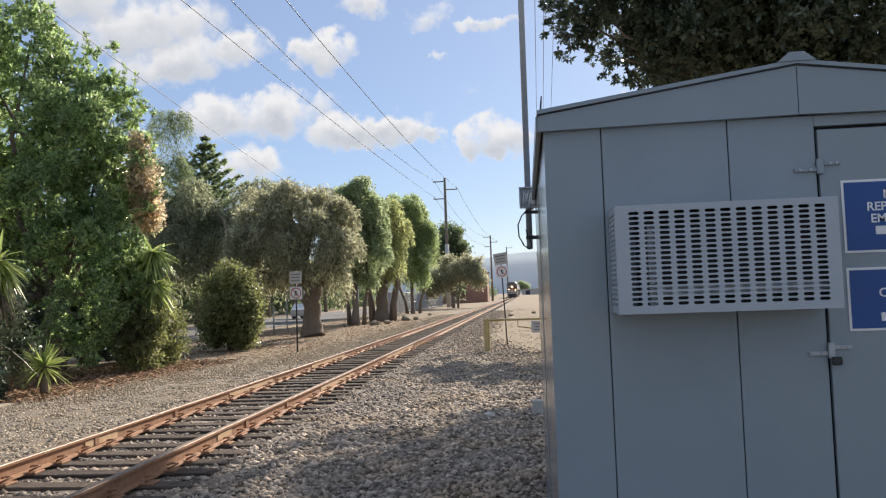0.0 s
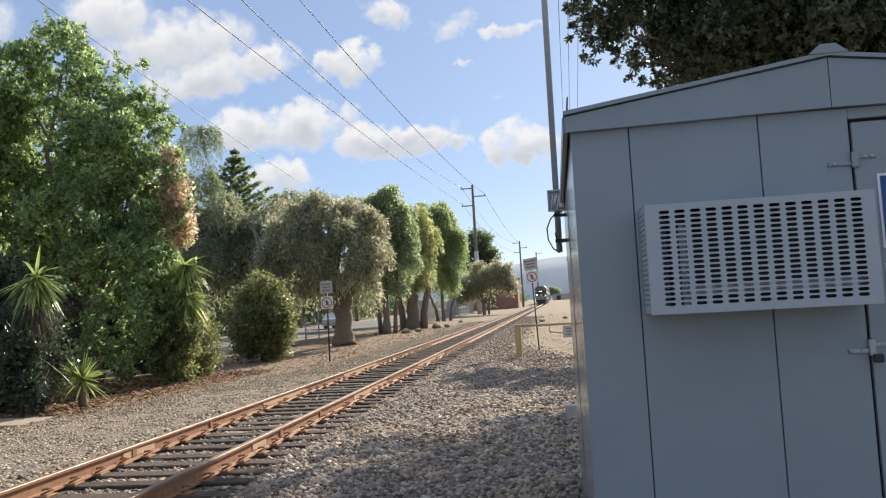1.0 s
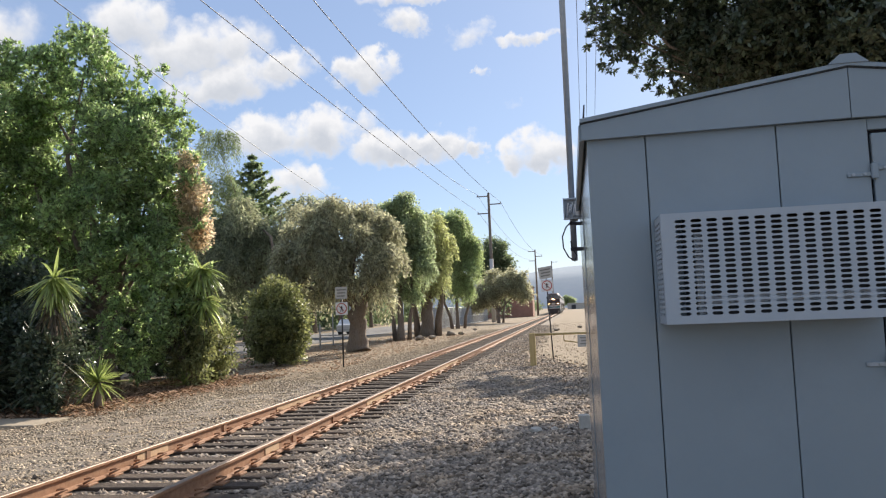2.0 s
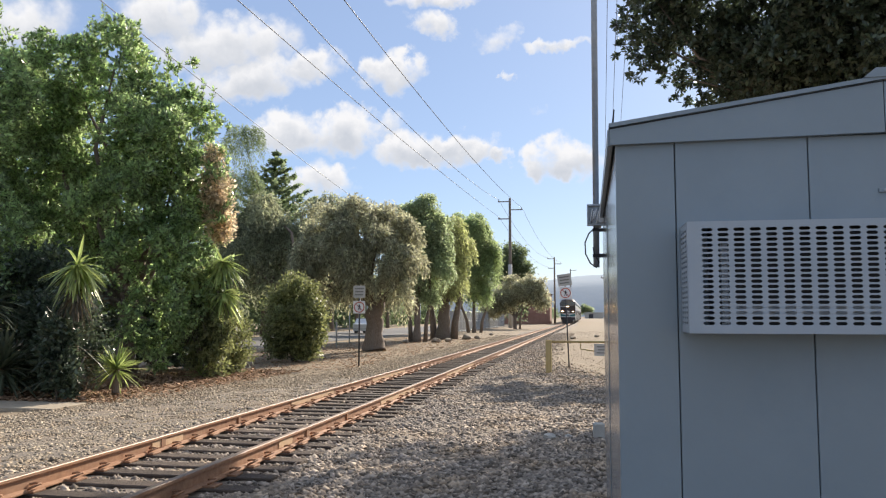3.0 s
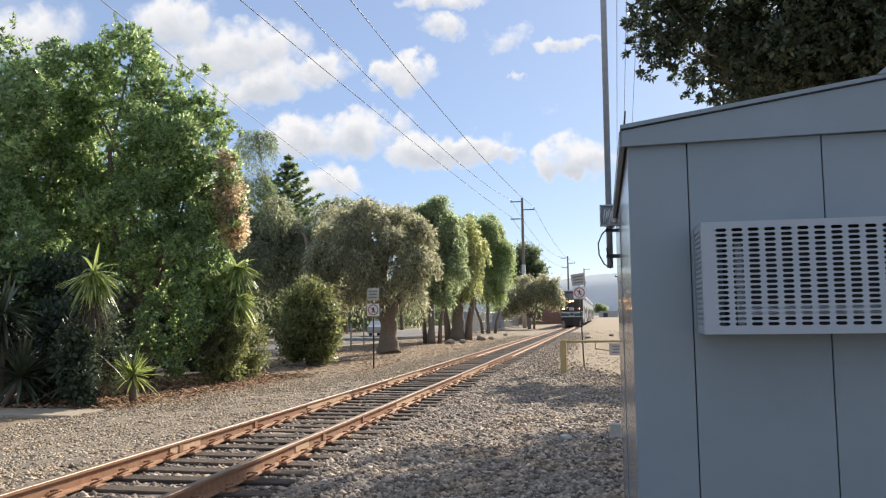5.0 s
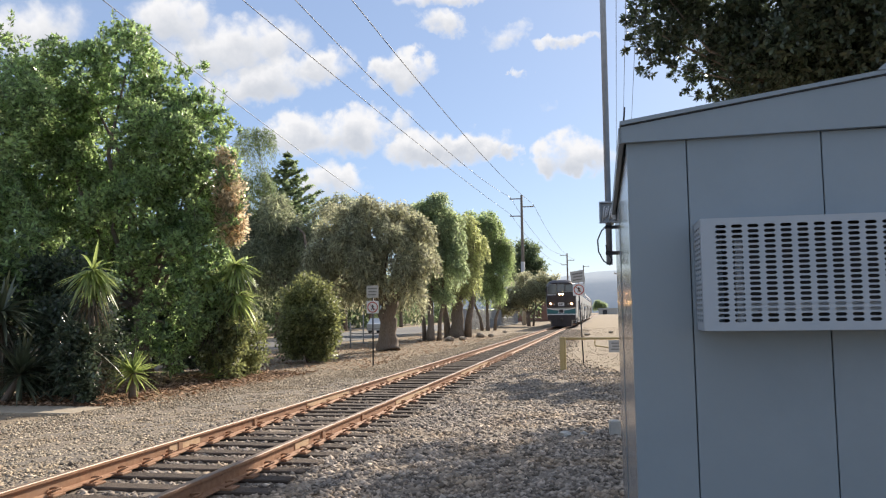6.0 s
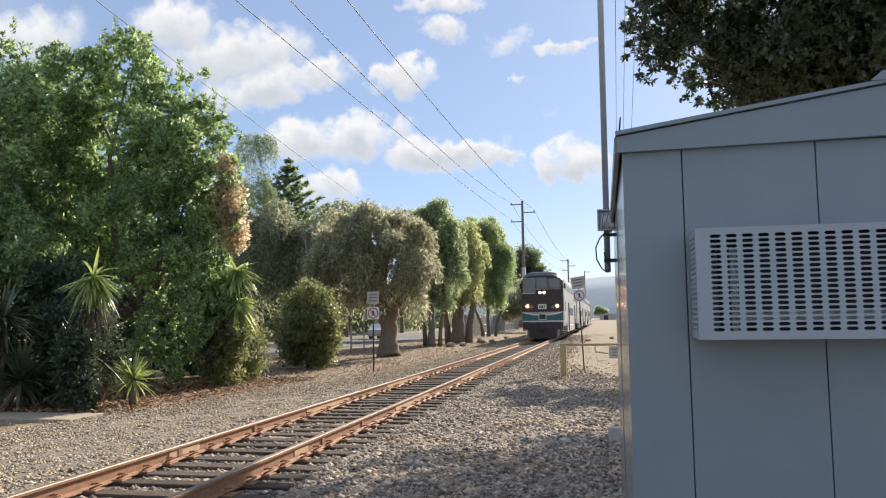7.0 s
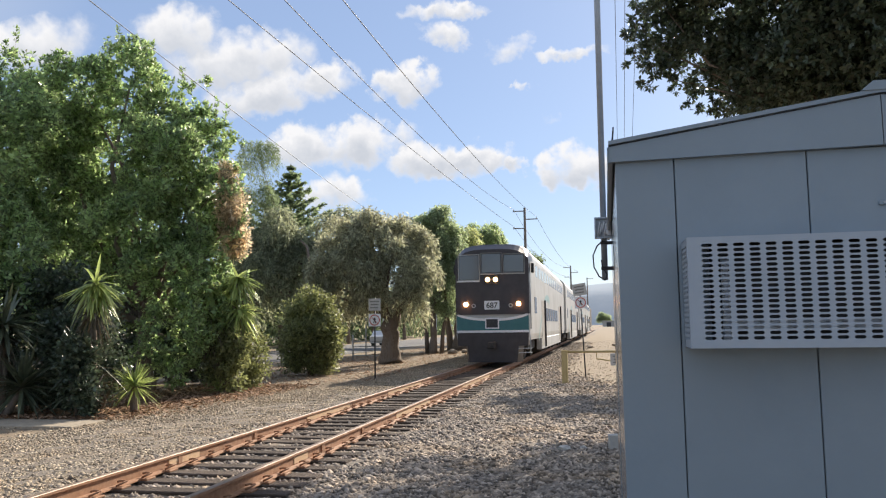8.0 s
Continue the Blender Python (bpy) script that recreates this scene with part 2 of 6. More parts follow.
CONCRETE = surface("concrete", (0.42, 0.40, 0.36), (0.52, 0.50, 0.45), 8, 0.9, bump=0.3)
ASPHALT = surface("asphalt", (0.11, 0.11, 0.11), (0.16, 0.155, 0.15), 12, 0.9, bump=0.3)
YELLOW_WOOD = surface("weathered_yellow_post", (0.40, 0.30, 0.13), (0.52, 0.41, 0.20), 7, 0.85, stretch=(5, 5, 0.6))
# the blue of distance haze is put into the hills' base colour
HILL = surface("hazy_hill", (0.19, 0.26, 0.33), (0.23, 0.29, 0.355), 0.02, 1.0)
BRICK_FAR = surface("red_wall", (0.34, 0.17, 0.12), (0.42, 0.23, 0.17), 1, 0.9)
TRAIN_WHITE = surface("white_carbody", (0.44, 0.44, 0.425), (0.52, 0.515, 0.49), 2.0, 0.45, c3=(0.40, 0.39, 0.36), scale3=0.6)
RIBBON = surface("pale_teal_ribbon", (0.22, 0.38, 0.37), (0.27, 0.42, 0.41), 3, 0.4)
TRAIN_DOOR = surface("pale_door_paint", (0.36, 0.33, 0.28), (0.42, 0.385, 0.33), 3, 0.45)
TRAIN_DARK = surface("dark_front", (0.024, 0.018, 0.021), (0.043, 0.034, 0.037), 3, 0.34)
TRAIN_TEAL = surface("teal_stripe", (0.03, 0.135, 0.15), (0.045, 0.17, 0.18), 3, 0.4)
TRAIN_UNDER = surface("undercarriage_grime", (0.03, 0.027, 0.025), (0.07, 0.06, 0.052), 6, 0.8, bump=0.3)
# pane tints are lifted to hold reflections in the base colour
TRAIN_GLASS = pane_glass("dark_train_glass", (0.11, 0.12, 0.13))
SIDE_GLASS = pane_glass("reflection_pale_train_glass", (0.17, 0.17, 0.165))
HEADLIGHT = glow("headlight", (1.0, 0.50, 0.18), 60.0)
CAR_PAINT = surface("silver_car_paint", (0.62, 0.63, 0.64), (0.70, 0.70, 0.70), 2, 0.3, metal=0.3)


# ---------------------------------------------------------------- mesh helpers
def box(bm, x0, x1, y0, y1, z0, z1, bevel=0.0):
    vs = [bm.verts.new((x, y, z)) for z in (z0, z1) for y in (y0, y1) for x in (x0, x1)]
    fs = [bm.faces.new([vs[k] for k in f]) for f in ((0, 2, 3, 1), (4, 5, 7, 6), (0, 1, 5, 4), (2, 6, 7, 3), (0, 4, 6, 2), (1, 3, 7, 5))]
    if bevel:
        es = list({e for f in fs for e in f.edges})
        bmesh.ops.bevel(bm, geom=es, offset=bevel, segments=1, affect="EDGES")
    return bm


def tube(bm, a, b, r0, r1=None, seg=10, caps=True):
    r1 = r0 if r1 is None else r1
    a, b = Vector(a), Vector(b)
    q = (b - a).to_track_quat("Z", "Y").to_matrix()
    rings = []
    for c, r in ((a, r0), (b, r1)):
        rings.append([bm.verts.new(c + q @ Vector((r * math.cos(2 * math.pi * k / seg), r * math.sin(2 * math.pi * k / seg), 0))) for k in range(seg)])
    for k in range(seg):
        bm.faces.new((rings[0][k], rings[0][(k + 1) % seg], rings[1][(k + 1) % seg], rings[1][k])).smooth = True
    if caps:
        bm.faces.new(rings[0][::-1])
        bm.faces.new(rings[1])
    return bm


def chain(bm, pts, radii, seg=8):
    rings = []
    n = len(pts)
    u = None
    for i, (p, r) in enumerate(zip(pts, radii)):
        d = (Vector(pts[min(i + 1, n - 1)]) - Vector(pts[max(i - 1, 0)])).normalized()
        if u is None:
            u = d.orthogonal()
        u = (u - d * u.dot(d)).normalized()
        w = d.cross(u)
        rings.append([bm.verts.new(Vector(p) + u * r * math.cos(2 * math.pi * k / seg) + w * r * math.sin(2 * math.pi * k / seg)) for k in range(seg)])
    for i in range(n - 1):
        for k in range(seg):
            bm.faces.new((rings[i][k], rings[i][(k + 1) % seg], rings[i + 1][(k + 1) % seg], rings[i + 1][k])).smooth = True
    bm.faces.new(rings[0][::-1])
    bm.faces.new(rings[-1])
    return bm


def extrude_profile(bm, pts, axis, a, b):
    """A closed profile of (p, q) pairs drawn out along an axis from a to b: x takes (y, z), y takes (x, z), z takes (x, y)."""
    def place(p, q, s):
        return {"x": (s, p, q), "y": (p, s, q), "z": (p, q, s)}[axis]
    r0 = [bm.verts.new(place(p, q, a)) for p, q in pts]
    r1 = [bm.verts.new(place(p, q, b)) for p, q in pts]
    n = len(pts)
    for k in range(n):
        bm.faces.new((r0[k], r0[(k + 1) % n], r1[(k + 1) % n], r1[k]))
    bm.faces.new(r0[::-1])
    bm.faces.new(r1)
    return bm


def part(name, bm, material, parent=None, label=""):
    me = bpy.data.meshes.new(name)
    bmesh.ops.recalc_face_normals(bm, faces=bm.faces[:])
    bm.to_mesh(me)
    bm.free()
    me.materials.append(material)
    ob = new(name, me)
    if parent is not None:
        ob.parent = parent
    if label:
        ob["label"] = label
    return ob


def thing(name, at, label, category, group="", kind="", turn=0.0):
    ob = new(name)
    ob.matrix_world = pose(*at, 0, 0, turn)
    return tagged(ob, label, category, group, kind)


def arrays(name, verts, faces, material, parent=None, smooth=False):
    """A mesh from arrays of corners and of faces with one number of sides."""
    me = bpy.data.meshes.new(name)
    n = faces.shape[1]
    me.vertices.add(len(verts))
    me.vertices.foreach_set("co", np.asarray(verts, dtype=np.float32).ravel())
    me.loops.add(faces.size)
    me.loops.foreach_set("vertex_index", faces.astype(np.int32).ravel())
    me.polygons.add(len(faces))
    me.polygons.foreach_set("loop_start", np.arange(0, faces.size, n, dtype=np.int32))
    me.polygons.foreach_set("loop_total", np.full(len(faces), n, dtype=np.int32))
    if smooth:
        me.polygons.foreach_set("use_smooth", np.ones(len(faces), dtype=bool))
    me.update(calc_edges=True)
    me.materials.append(material)
    ob = new(name, me)
    if parent is not None:
        ob.parent = parent
    return ob


def leaf_cloud(rng, lobes, count, size, aspect=0.45, droop=0.3, shell=0.55, tuft=7, clump=0.36, per_lobe=26):
    """Small folded leaves in tufts. The tufts cover clumps, and the clumps cover the lobes (x, y, z, rx, ry, rz) with gaps between."""
    L = np.array(lobes, dtype=float)
    w = (L[:, 3] * L[:, 4] * L[:, 5]) ** 0.72
    m = np.maximum(9, (per_lobe * w / w.mean()).astype(int))
    which = np.repeat(np.arange(len(L)), m)
    d = rng.normal(size=(len(which), 3))
    d /= np.linalg.norm(d, axis=1)[:, None]
    r = shell + (1.0 - shell) * rng.random(len(which)) ** 0.45
    C = L[which, :3] + d * r[:, None] * L[which, 3:6] * 0.86
    R = L[which, 3:6].min(axis=1) * clump * rng.uniform(0.65, 1.35, len(which))
    tufts = max(1, count // tuft)
    pick = rng.choice(len(C), tufts, p=(R ** 2) / (R ** 2).sum())
    e = rng.normal(size=(tufts, 3))
    e[:, 2] += 0.25
    e /= np.linalg.norm(e, axis=1)[:, None]
    q = 0.45 + 0.62 * rng.random(tufts) ** 0.6
    c = C[pick] + e * (q * R[pick])[:, None] * np.array([1.1, 1.1, 0.9])
    p = np.repeat(c, tuft, axis=0) + rng.normal(size=(tufts * tuft, 3)) * size * 0.65
    out = np.repeat(e, tuft, axis=0) + rng.normal(size=p.shape) * 0.75
    out[:, 2] -= droop
    out /= np.linalg.norm(out, axis=1)[:, None]
    side = np.cross(out, rng.normal(size=p.shape) + np.array([0.0, 0.0, 0.8]))
    side /= np.linalg.norm(side, axis=1)[:, None]
    s = size * (0.6 + 0.8 * rng.random(len(p)))[:, None]
    up = np.cross(out, side) * s * 0.12
    n = len(p)
    v = np.empty((n, 4, 3))
    v[:, 0], v[:, 2] = p, p + out * s
    v[:, 1] = p + out * s * 0.45 + side * s * aspect * 0.5 + up
    v[:, 3] = p + out * s * 0.45 - side * s * aspect * 0.5 + up
    return v.reshape(-1, 3), np.arange(n * 4).reshape(n, 4)


def clumps(rng, lobes, per_lobe, shell, clump):
    """Centres and radii of clumps that cover the lobes (x, y, z, rx, ry, rz) with gaps between."""
    L = np.array(lobes, dtype=float)
    w = (L[:, 3] * L[:, 4] * L[:, 5]) ** 0.6
    m = np.maximum(5, (per_lobe * w / w.mean()).astype(int))
    which = np.repeat(np.arange(len(L)), m)
    d = rng.normal(size=(len(which), 3))
    d /= np.linalg.norm(d, axis=1)[:, None]
    r = shell + (1.0 - shell) * rng.random(len(which)) ** 0.5
    C = L[which, :3] + d * r[:, None] * L[which, 3:6] * 0.84
    R = np.clip(L[which, 3:6].min(axis=1) * clump, 0.12, 0.75) * rng.uniform(0.6, 1.4, len(which))
    return C, R, d


def unit(a):
    return a / np.maximum(np.linalg.norm(a, axis=1), 1e-9)[:, None]


def blades(p, out, side, s, aspect, fold=0.12):
    """Folded four-cornered leaves from their feet p along out."""
    up = np.cross(out, side) * s * fold
    v = np.empty((len(p), 4, 3))
    v[:, 0], v[:, 2] = p, p + out * s
    v[:, 1] = p + out * s * 0.5 + side * s * aspect * 0.5 + up
    v[:, 3] = p + out * s * 0.5 - side * s * aspect * 0.5 + up
    return v.reshape(-1, 3)


def sprig_cloud(rng, lobes, sprigs, size, per=9, aspect=0.42, shell=0.5, clump=0.36, per_lobe=20, rise=0.5, tips=0.0):
    """Whorls of leaves at twig ends: the twigs stand out of clumps, and some shoots reach beyond the crown. Gives leaves and twigs."""
    C, R, d = clumps(rng, lobes, per_lobe, shell, clump)
    pick = rng.choice(len(C), sprigs, p=R ** 2 / (R ** 2).sum())
    e = unit(rng.normal(size=(sprigs, 3)) + d[pick] * 0.6 + np.array([0, 0, 0.2]))
    c = C[pick] + e * (R[pick] * (0.35 + 0.65 * rng.random(sprigs) ** 0.5))[:, None]
    axis = unit(e + np.array([0, 0, rise]) + rng.normal(size=(sprigs, 3)) * 0.25)
    twigs = np.empty((0, 3))
    n = int(tips * len(C))
    if n:
        high = np.argsort(-(d[:, 2] + 0.4 * rng.random(len(C))))[:n * 2]
        t = rng.choice(high, n)
        a = unit(d[t] * 0.5 + np.array([0, 0, 0.9]) + rng.normal(size=(n, 3)) * 0.2)
        foot = C[t] + d[t] * R[t][:, None] * 0.5
        reach = rng.uniform(0.35, 0.85, n)[:, None]
        top = foot + a * reach
        for k in (0.55, 0.8, 1.0):
            c = np.concatenate([c, foot + a * reach * k])
            axis = np.concatenate([axis, a])
        side = unit(np.cross(a, rng.normal(size=(n, 3)))) * 0.009
        twigs = np.stack([foot - side, foot + side, top + side * 0.5, top - side * 0.5], axis=1).reshape(-1, 3)
    c, a = np.repeat(c, per, axis=0), np.repeat(axis, per, axis=0)
    u = unit(np.cross(a, rng.normal(size=a.shape)))
    th = rng.uniform(0.45, 1.65, len(a))[:, None]
    out = a * np.cos(th) + u * np.sin(th)
    side = unit(np.cross(out, a) + rng.normal(size=a.shape) * 0.15)
    s = size * rng.uniform(0.65, 1.25, len(a))[:, None]
    v = blades(c - a * rng.uniform(0, 0.7, len(a))[:, None] * size, out, side, s, aspect)
    return v, np.arange(len(v)).reshape(-1, 4), twigs


def strand_cloud(rng, lobes, strands, length, size, per=11, aspect=0.26, shell=0.5, clump=0.42, per_lobe=16):
    """Narrow leaves along thin shoots that leave the clumps outwards and then hang."""
    C, R, d = clumps(rng, lobes, per_lobe, shell, clump)
    pick = rng.choice(len(C), strands, p=R ** 2 / (R ** 2).sum())
    e = unit(rng.normal(size=(strands, 3)) + d[pick] * 0.5 + np.array([0, 0, 0.55]))
    c = C[pick] + e * (R[pick] * (0.4 + 0.6 * rng.random(strands) ** 0.5))[:, None]
    lie = e * np.array([1, 1, 0.35])
    k = np.tile(np.linspace(0.0, 1.0, per), strands)[:, None]
    long = np.repeat(length * rng.uniform(0.5, 1.3, strands), per)[:, None]
    p = np.repeat(c, per, axis=0) + np.repeat(lie, per, axis=0) * long * 0.45 * np.sqrt(k) - np.array([0, 0, 1.0]) * long * k ** 1.5
    p += rng.normal(size=p.shape) * size * 0.22
    out = unit(np.repeat(lie, per, axis=0) * (0.7 - 0.5 * k) + rng.normal(size=p.shape) * 0.5 - np.array([0, 0, 1.0]) * (0.2 + 0.9 * k))
    side = unit(np.cross(out, rng.normal(size=p.shape)))
    v = blades(p, out, side, size * rng.uniform(0.6, 1.3, len(p))[:, None], aspect)
    return v, np.arange(len(v)).reshape(-1, 4)


def limbs(bm, rng, base, lobes, r, fork):
    """A trunk from base to the fork, then a limb to each lobe."""
    b, f = Vector(base), Vector(fork)
    pts = [b.lerp(f, k / 9) + Vector((rng.normal() * r * 0.12, rng.normal() * r * 0.12, 0)) * (0 < k < 9) for k in range(10)]
    chain(bm, pts, [r * (0.95 + 0.5 * (1 - k / 9) ** 3) * rng.uniform(0.9, 1.1) for k in range(10)], 12)
    for l in lobes:
        if min(l[3:6]) < 0.45:
            continue
        e = Vector(l[:3])
        mid = f.lerp(e, 0.5) + Vector((rng.normal(), rng.normal(), rng.normal())) * 0.12 * (e - f).length
        k = min(1.0, 0.25 + 0.5 * min(l[3:6]))
        chain(bm, [f - Vector((0, 0, r)), mid, e], [r * 0.6 * k, r * 0.32 * k, r * 0.08 * k], 7)


def leafy_tree(name, at, lobes, trunk_r, fork_z, leaf, count, size, label, category="tree", seed=1, bark=BARK, aspect=0.45,
               droop=0.3, shell=0.5, extra=None, group="", stems=(), clump=0.40, per_lobe=22, growth="", tips=0.0, hang=0.7, rise=0.5):
    rng = np.random.default_rng(seed)
    root = thing(name, at, label, category, group)
    bm = bmesh.new()
    limbs(bm, rng, (0, 0, -0.1), lobes, trunk_r, (0, 0, fork_z))
    part("trunk", bm, bark, root)
    for x, y, r, lean in stems:
        bm = bmesh.new()
        chain(bm, [(x, y, -0.1), (x + lean * 0.2, y, 1.2), (x + lean * 0.9, y, 2.6), (x + lean * 0.8, y, fork_z + 1.6)], [r * 1.2, r, r * 0.8, r * 0.5], 9)
        part("stem", bm, bark, root)
    twigs = ()
    if growth == "whorls":
        v, f, twigs = sprig_cloud(rng, lobes, count // 9, size, 9, aspect, shell, clump, per_lobe, rise, tips)
    elif growth == "hanging":
        v, f = strand_cloud(rng, lobes, count // 11, hang, size, 11, aspect, shell, clump, per_lobe)
    else:
        v, f = leaf_cloud(rng, lobes, count, size, aspect, droop, shell, clump=clump, per_lobe=per_lobe)
    arrays("crown", v, f, leaf, root)
    if len(twigs):
        tagged(arrays("twigs", twigs, np.arange(len(twigs)).reshape(-1, 4), bark, root), kind="stuff")
    if extra:
        lob2, mat2, n2, lab2 = extra
        if growth == "hanging":
            v, f = strand_cloud(rng, lob2, n2 // 11, hang, size, 11, aspect, 0.3, clump, per_lobe)
        else:
            v, f = leaf_cloud(rng, lob2, n2, size, aspect, droop, 0.3)
        arrays("leaf_patch", v, f, mat2, root)["label"] = lab2
    return root


def rosette(bm, rng, c, n, length, width, up=0.2, bend=0.5, lean=(0, 0, 0)):
    """Sword leaves that stand out from one point, each bent down towards its tip."""
    for _ in range(n):
        d = Vector((rng.normal(), rng.normal(), rng.normal() * 0.8 + up)).normalized() + Vector(lean)
        d.normalize()
        side = d.cross(Vector((0, 0, 1)))
        if side.length < 0.05:
            side = Vector((1, 0, 0))
        side.normalize()
        s = length * (0.7 + 0.5 * rng.random())
        prev = None
        b = bend * rng.random()
        for k, w in ((0, 0.5), (0.35, 1.0), (0.7, 0.75), (1.0, 0.05)):
            p = Vector(c) + d * s * k - Vector((0, 0, b * s * k * k * 0.7))
            row = (bm.verts.new(p + side * width * w * 0.5), bm.verts.new(p - Vector((0, 0, width * w * 0.18))), bm.verts.new(p - side * width * w * 0.5))
            if prev:
                bm.faces.new((prev[0], row[0], row[1], prev[1]))
                bm.faces.new((prev[1], row[1], row[2], prev[2]))
            prev = row


# ---------------------------------------------------------------- ground and track
TRACK_X, RAIL_TOP_Z = -4.55, 0.2


def bumpy_sheet(name, xs, ys, height, material):
    gx, gy = np.meshgrid(xs, ys)
    gz = height(gx, gy)
    v = np.stack([gx, gy, gz], axis=-1).reshape(-1, 3)
    nx, ny = len(xs), len(ys)
    i = (np.arange(ny - 1)[:, None] * nx + np.arange(nx - 1)[None, :]).ravel()
    f = np.stack([i, i + 1, i + nx + 1, i + nx], axis=1)
    return arrays(name, v, f, material, smooth=True)


def ripple(x, y, s):
    return np.sin(x * s + 1.3 * np.sin(y * s * 0.7)) * np.cos(y * s * 1.1 + 0.9 * np.sin(x * s * 0.8))


def build_ground():
    ys = np.concatenate([-np.geomspace(3000, 20, 24), np.linspace(-15, 0, 6), np.linspace(2, 60, 117), np.geomspace(62, 4200, 60)])
    xs = np.concatenate([-np.geomspace(3000, 26, 28), np.linspace(-25, 12, 112), np.geomspace(13, 3000, 28)])
    ground = bumpy_sheet("ground", xs, ys, lambda x, y: -0.045 + 0.02 * ripple(x, y, 1.7) * (np.abs(x) < 26), DIRT)
    tagged(ground, "dry sandy earth with scattered grit beside the railway", "ground", kind="structure")
    xs = np.linspace(-10.6, 1.6, 120)
    ys = np.concatenate([np.linspace(-20, 2, 12), np.linspace(2.2, 50, 240), np.geomspace(50.5, 900, 60)])

    def bed(x, y):
        edge = np.minimum(x + 10.0 - np.clip((y - 12) * 0.20, 0, 2.6) + 0.5 * ripple(x * 0, y, 0.9), 1.3 - np.clip((y - 16) * 0.22, 0, 3.2) - x + 0.35 * ripple(x * 0, y, 1.4))
        shoulder = np.clip(edge / 1.6, -0.3, 1)
        return -0.07 + 0.062 * shoulder + 0.012 * ripple(x, y, 6.0) + 0.008 * ripple(x, y, 15.0)
    tagged(bumpy_sheet("ballast_bed", xs, ys, bed, GRAVEL), "bed of grey crushed stone under and beside the track", "ballast", kind="structure")


def scatter_stones(name, n, region, size, seed, keep, material, label, category="gravel"):
    """Loose angular stones in one mesh."""
    rng = np.random.default_rng(seed)
    x = rng.uniform(region[0], region[1], n)
    y = region[2] * (region[3] / region[2]) ** rng.random(n)
    ok = keep(x, y, rng)
    x, y = x[ok], y[ok]
    n = len(x)
    base = np.array([(1, 0, 0), (-1, 0, 0), (0, 1, 0), (0, -1, 0), (0, 0, 0.55), (0.0, 0.0, -0.6)], float)
    tri = np.array([(0, 2, 4), (2, 1, 4), (1, 3, 4), (3, 0, 4), (2, 0, 5), (1, 2, 5), (3, 1, 5), (0, 3, 5)])
    s = size * (0.55 + 0.9 * rng.random(n) ** 2)
    v = base[None] * s[:, None, None] * rng.uniform(0.6, 1.35, (n, 6, 1))
    v += rng.normal(size=(n, 6, 3)) * s[:, None, None] * 0.22
    a = rng.uniform(0, 2 * np.pi, n)
    c, d = np.cos(a)[:, None], np.sin(a)[:, None]
    vx, vy = v[..., 0] * c - v[..., 1] * d, v[..., 0] * d + v[..., 1] * c
    z = -0.010 + s * 0.10
    v = np.stack([vx + x[:, None], vy + y[:, None], v[..., 2] + z[:, None]], axis=-1).reshape(-1, 3)
    f = (tri[None] + 6 * np.arange(n)[:, None, None]).reshape(-1, 3)
    return tagged(arrays(name, v, f, material), label, category, kind="stuff")


TIE_STEP = 0.52


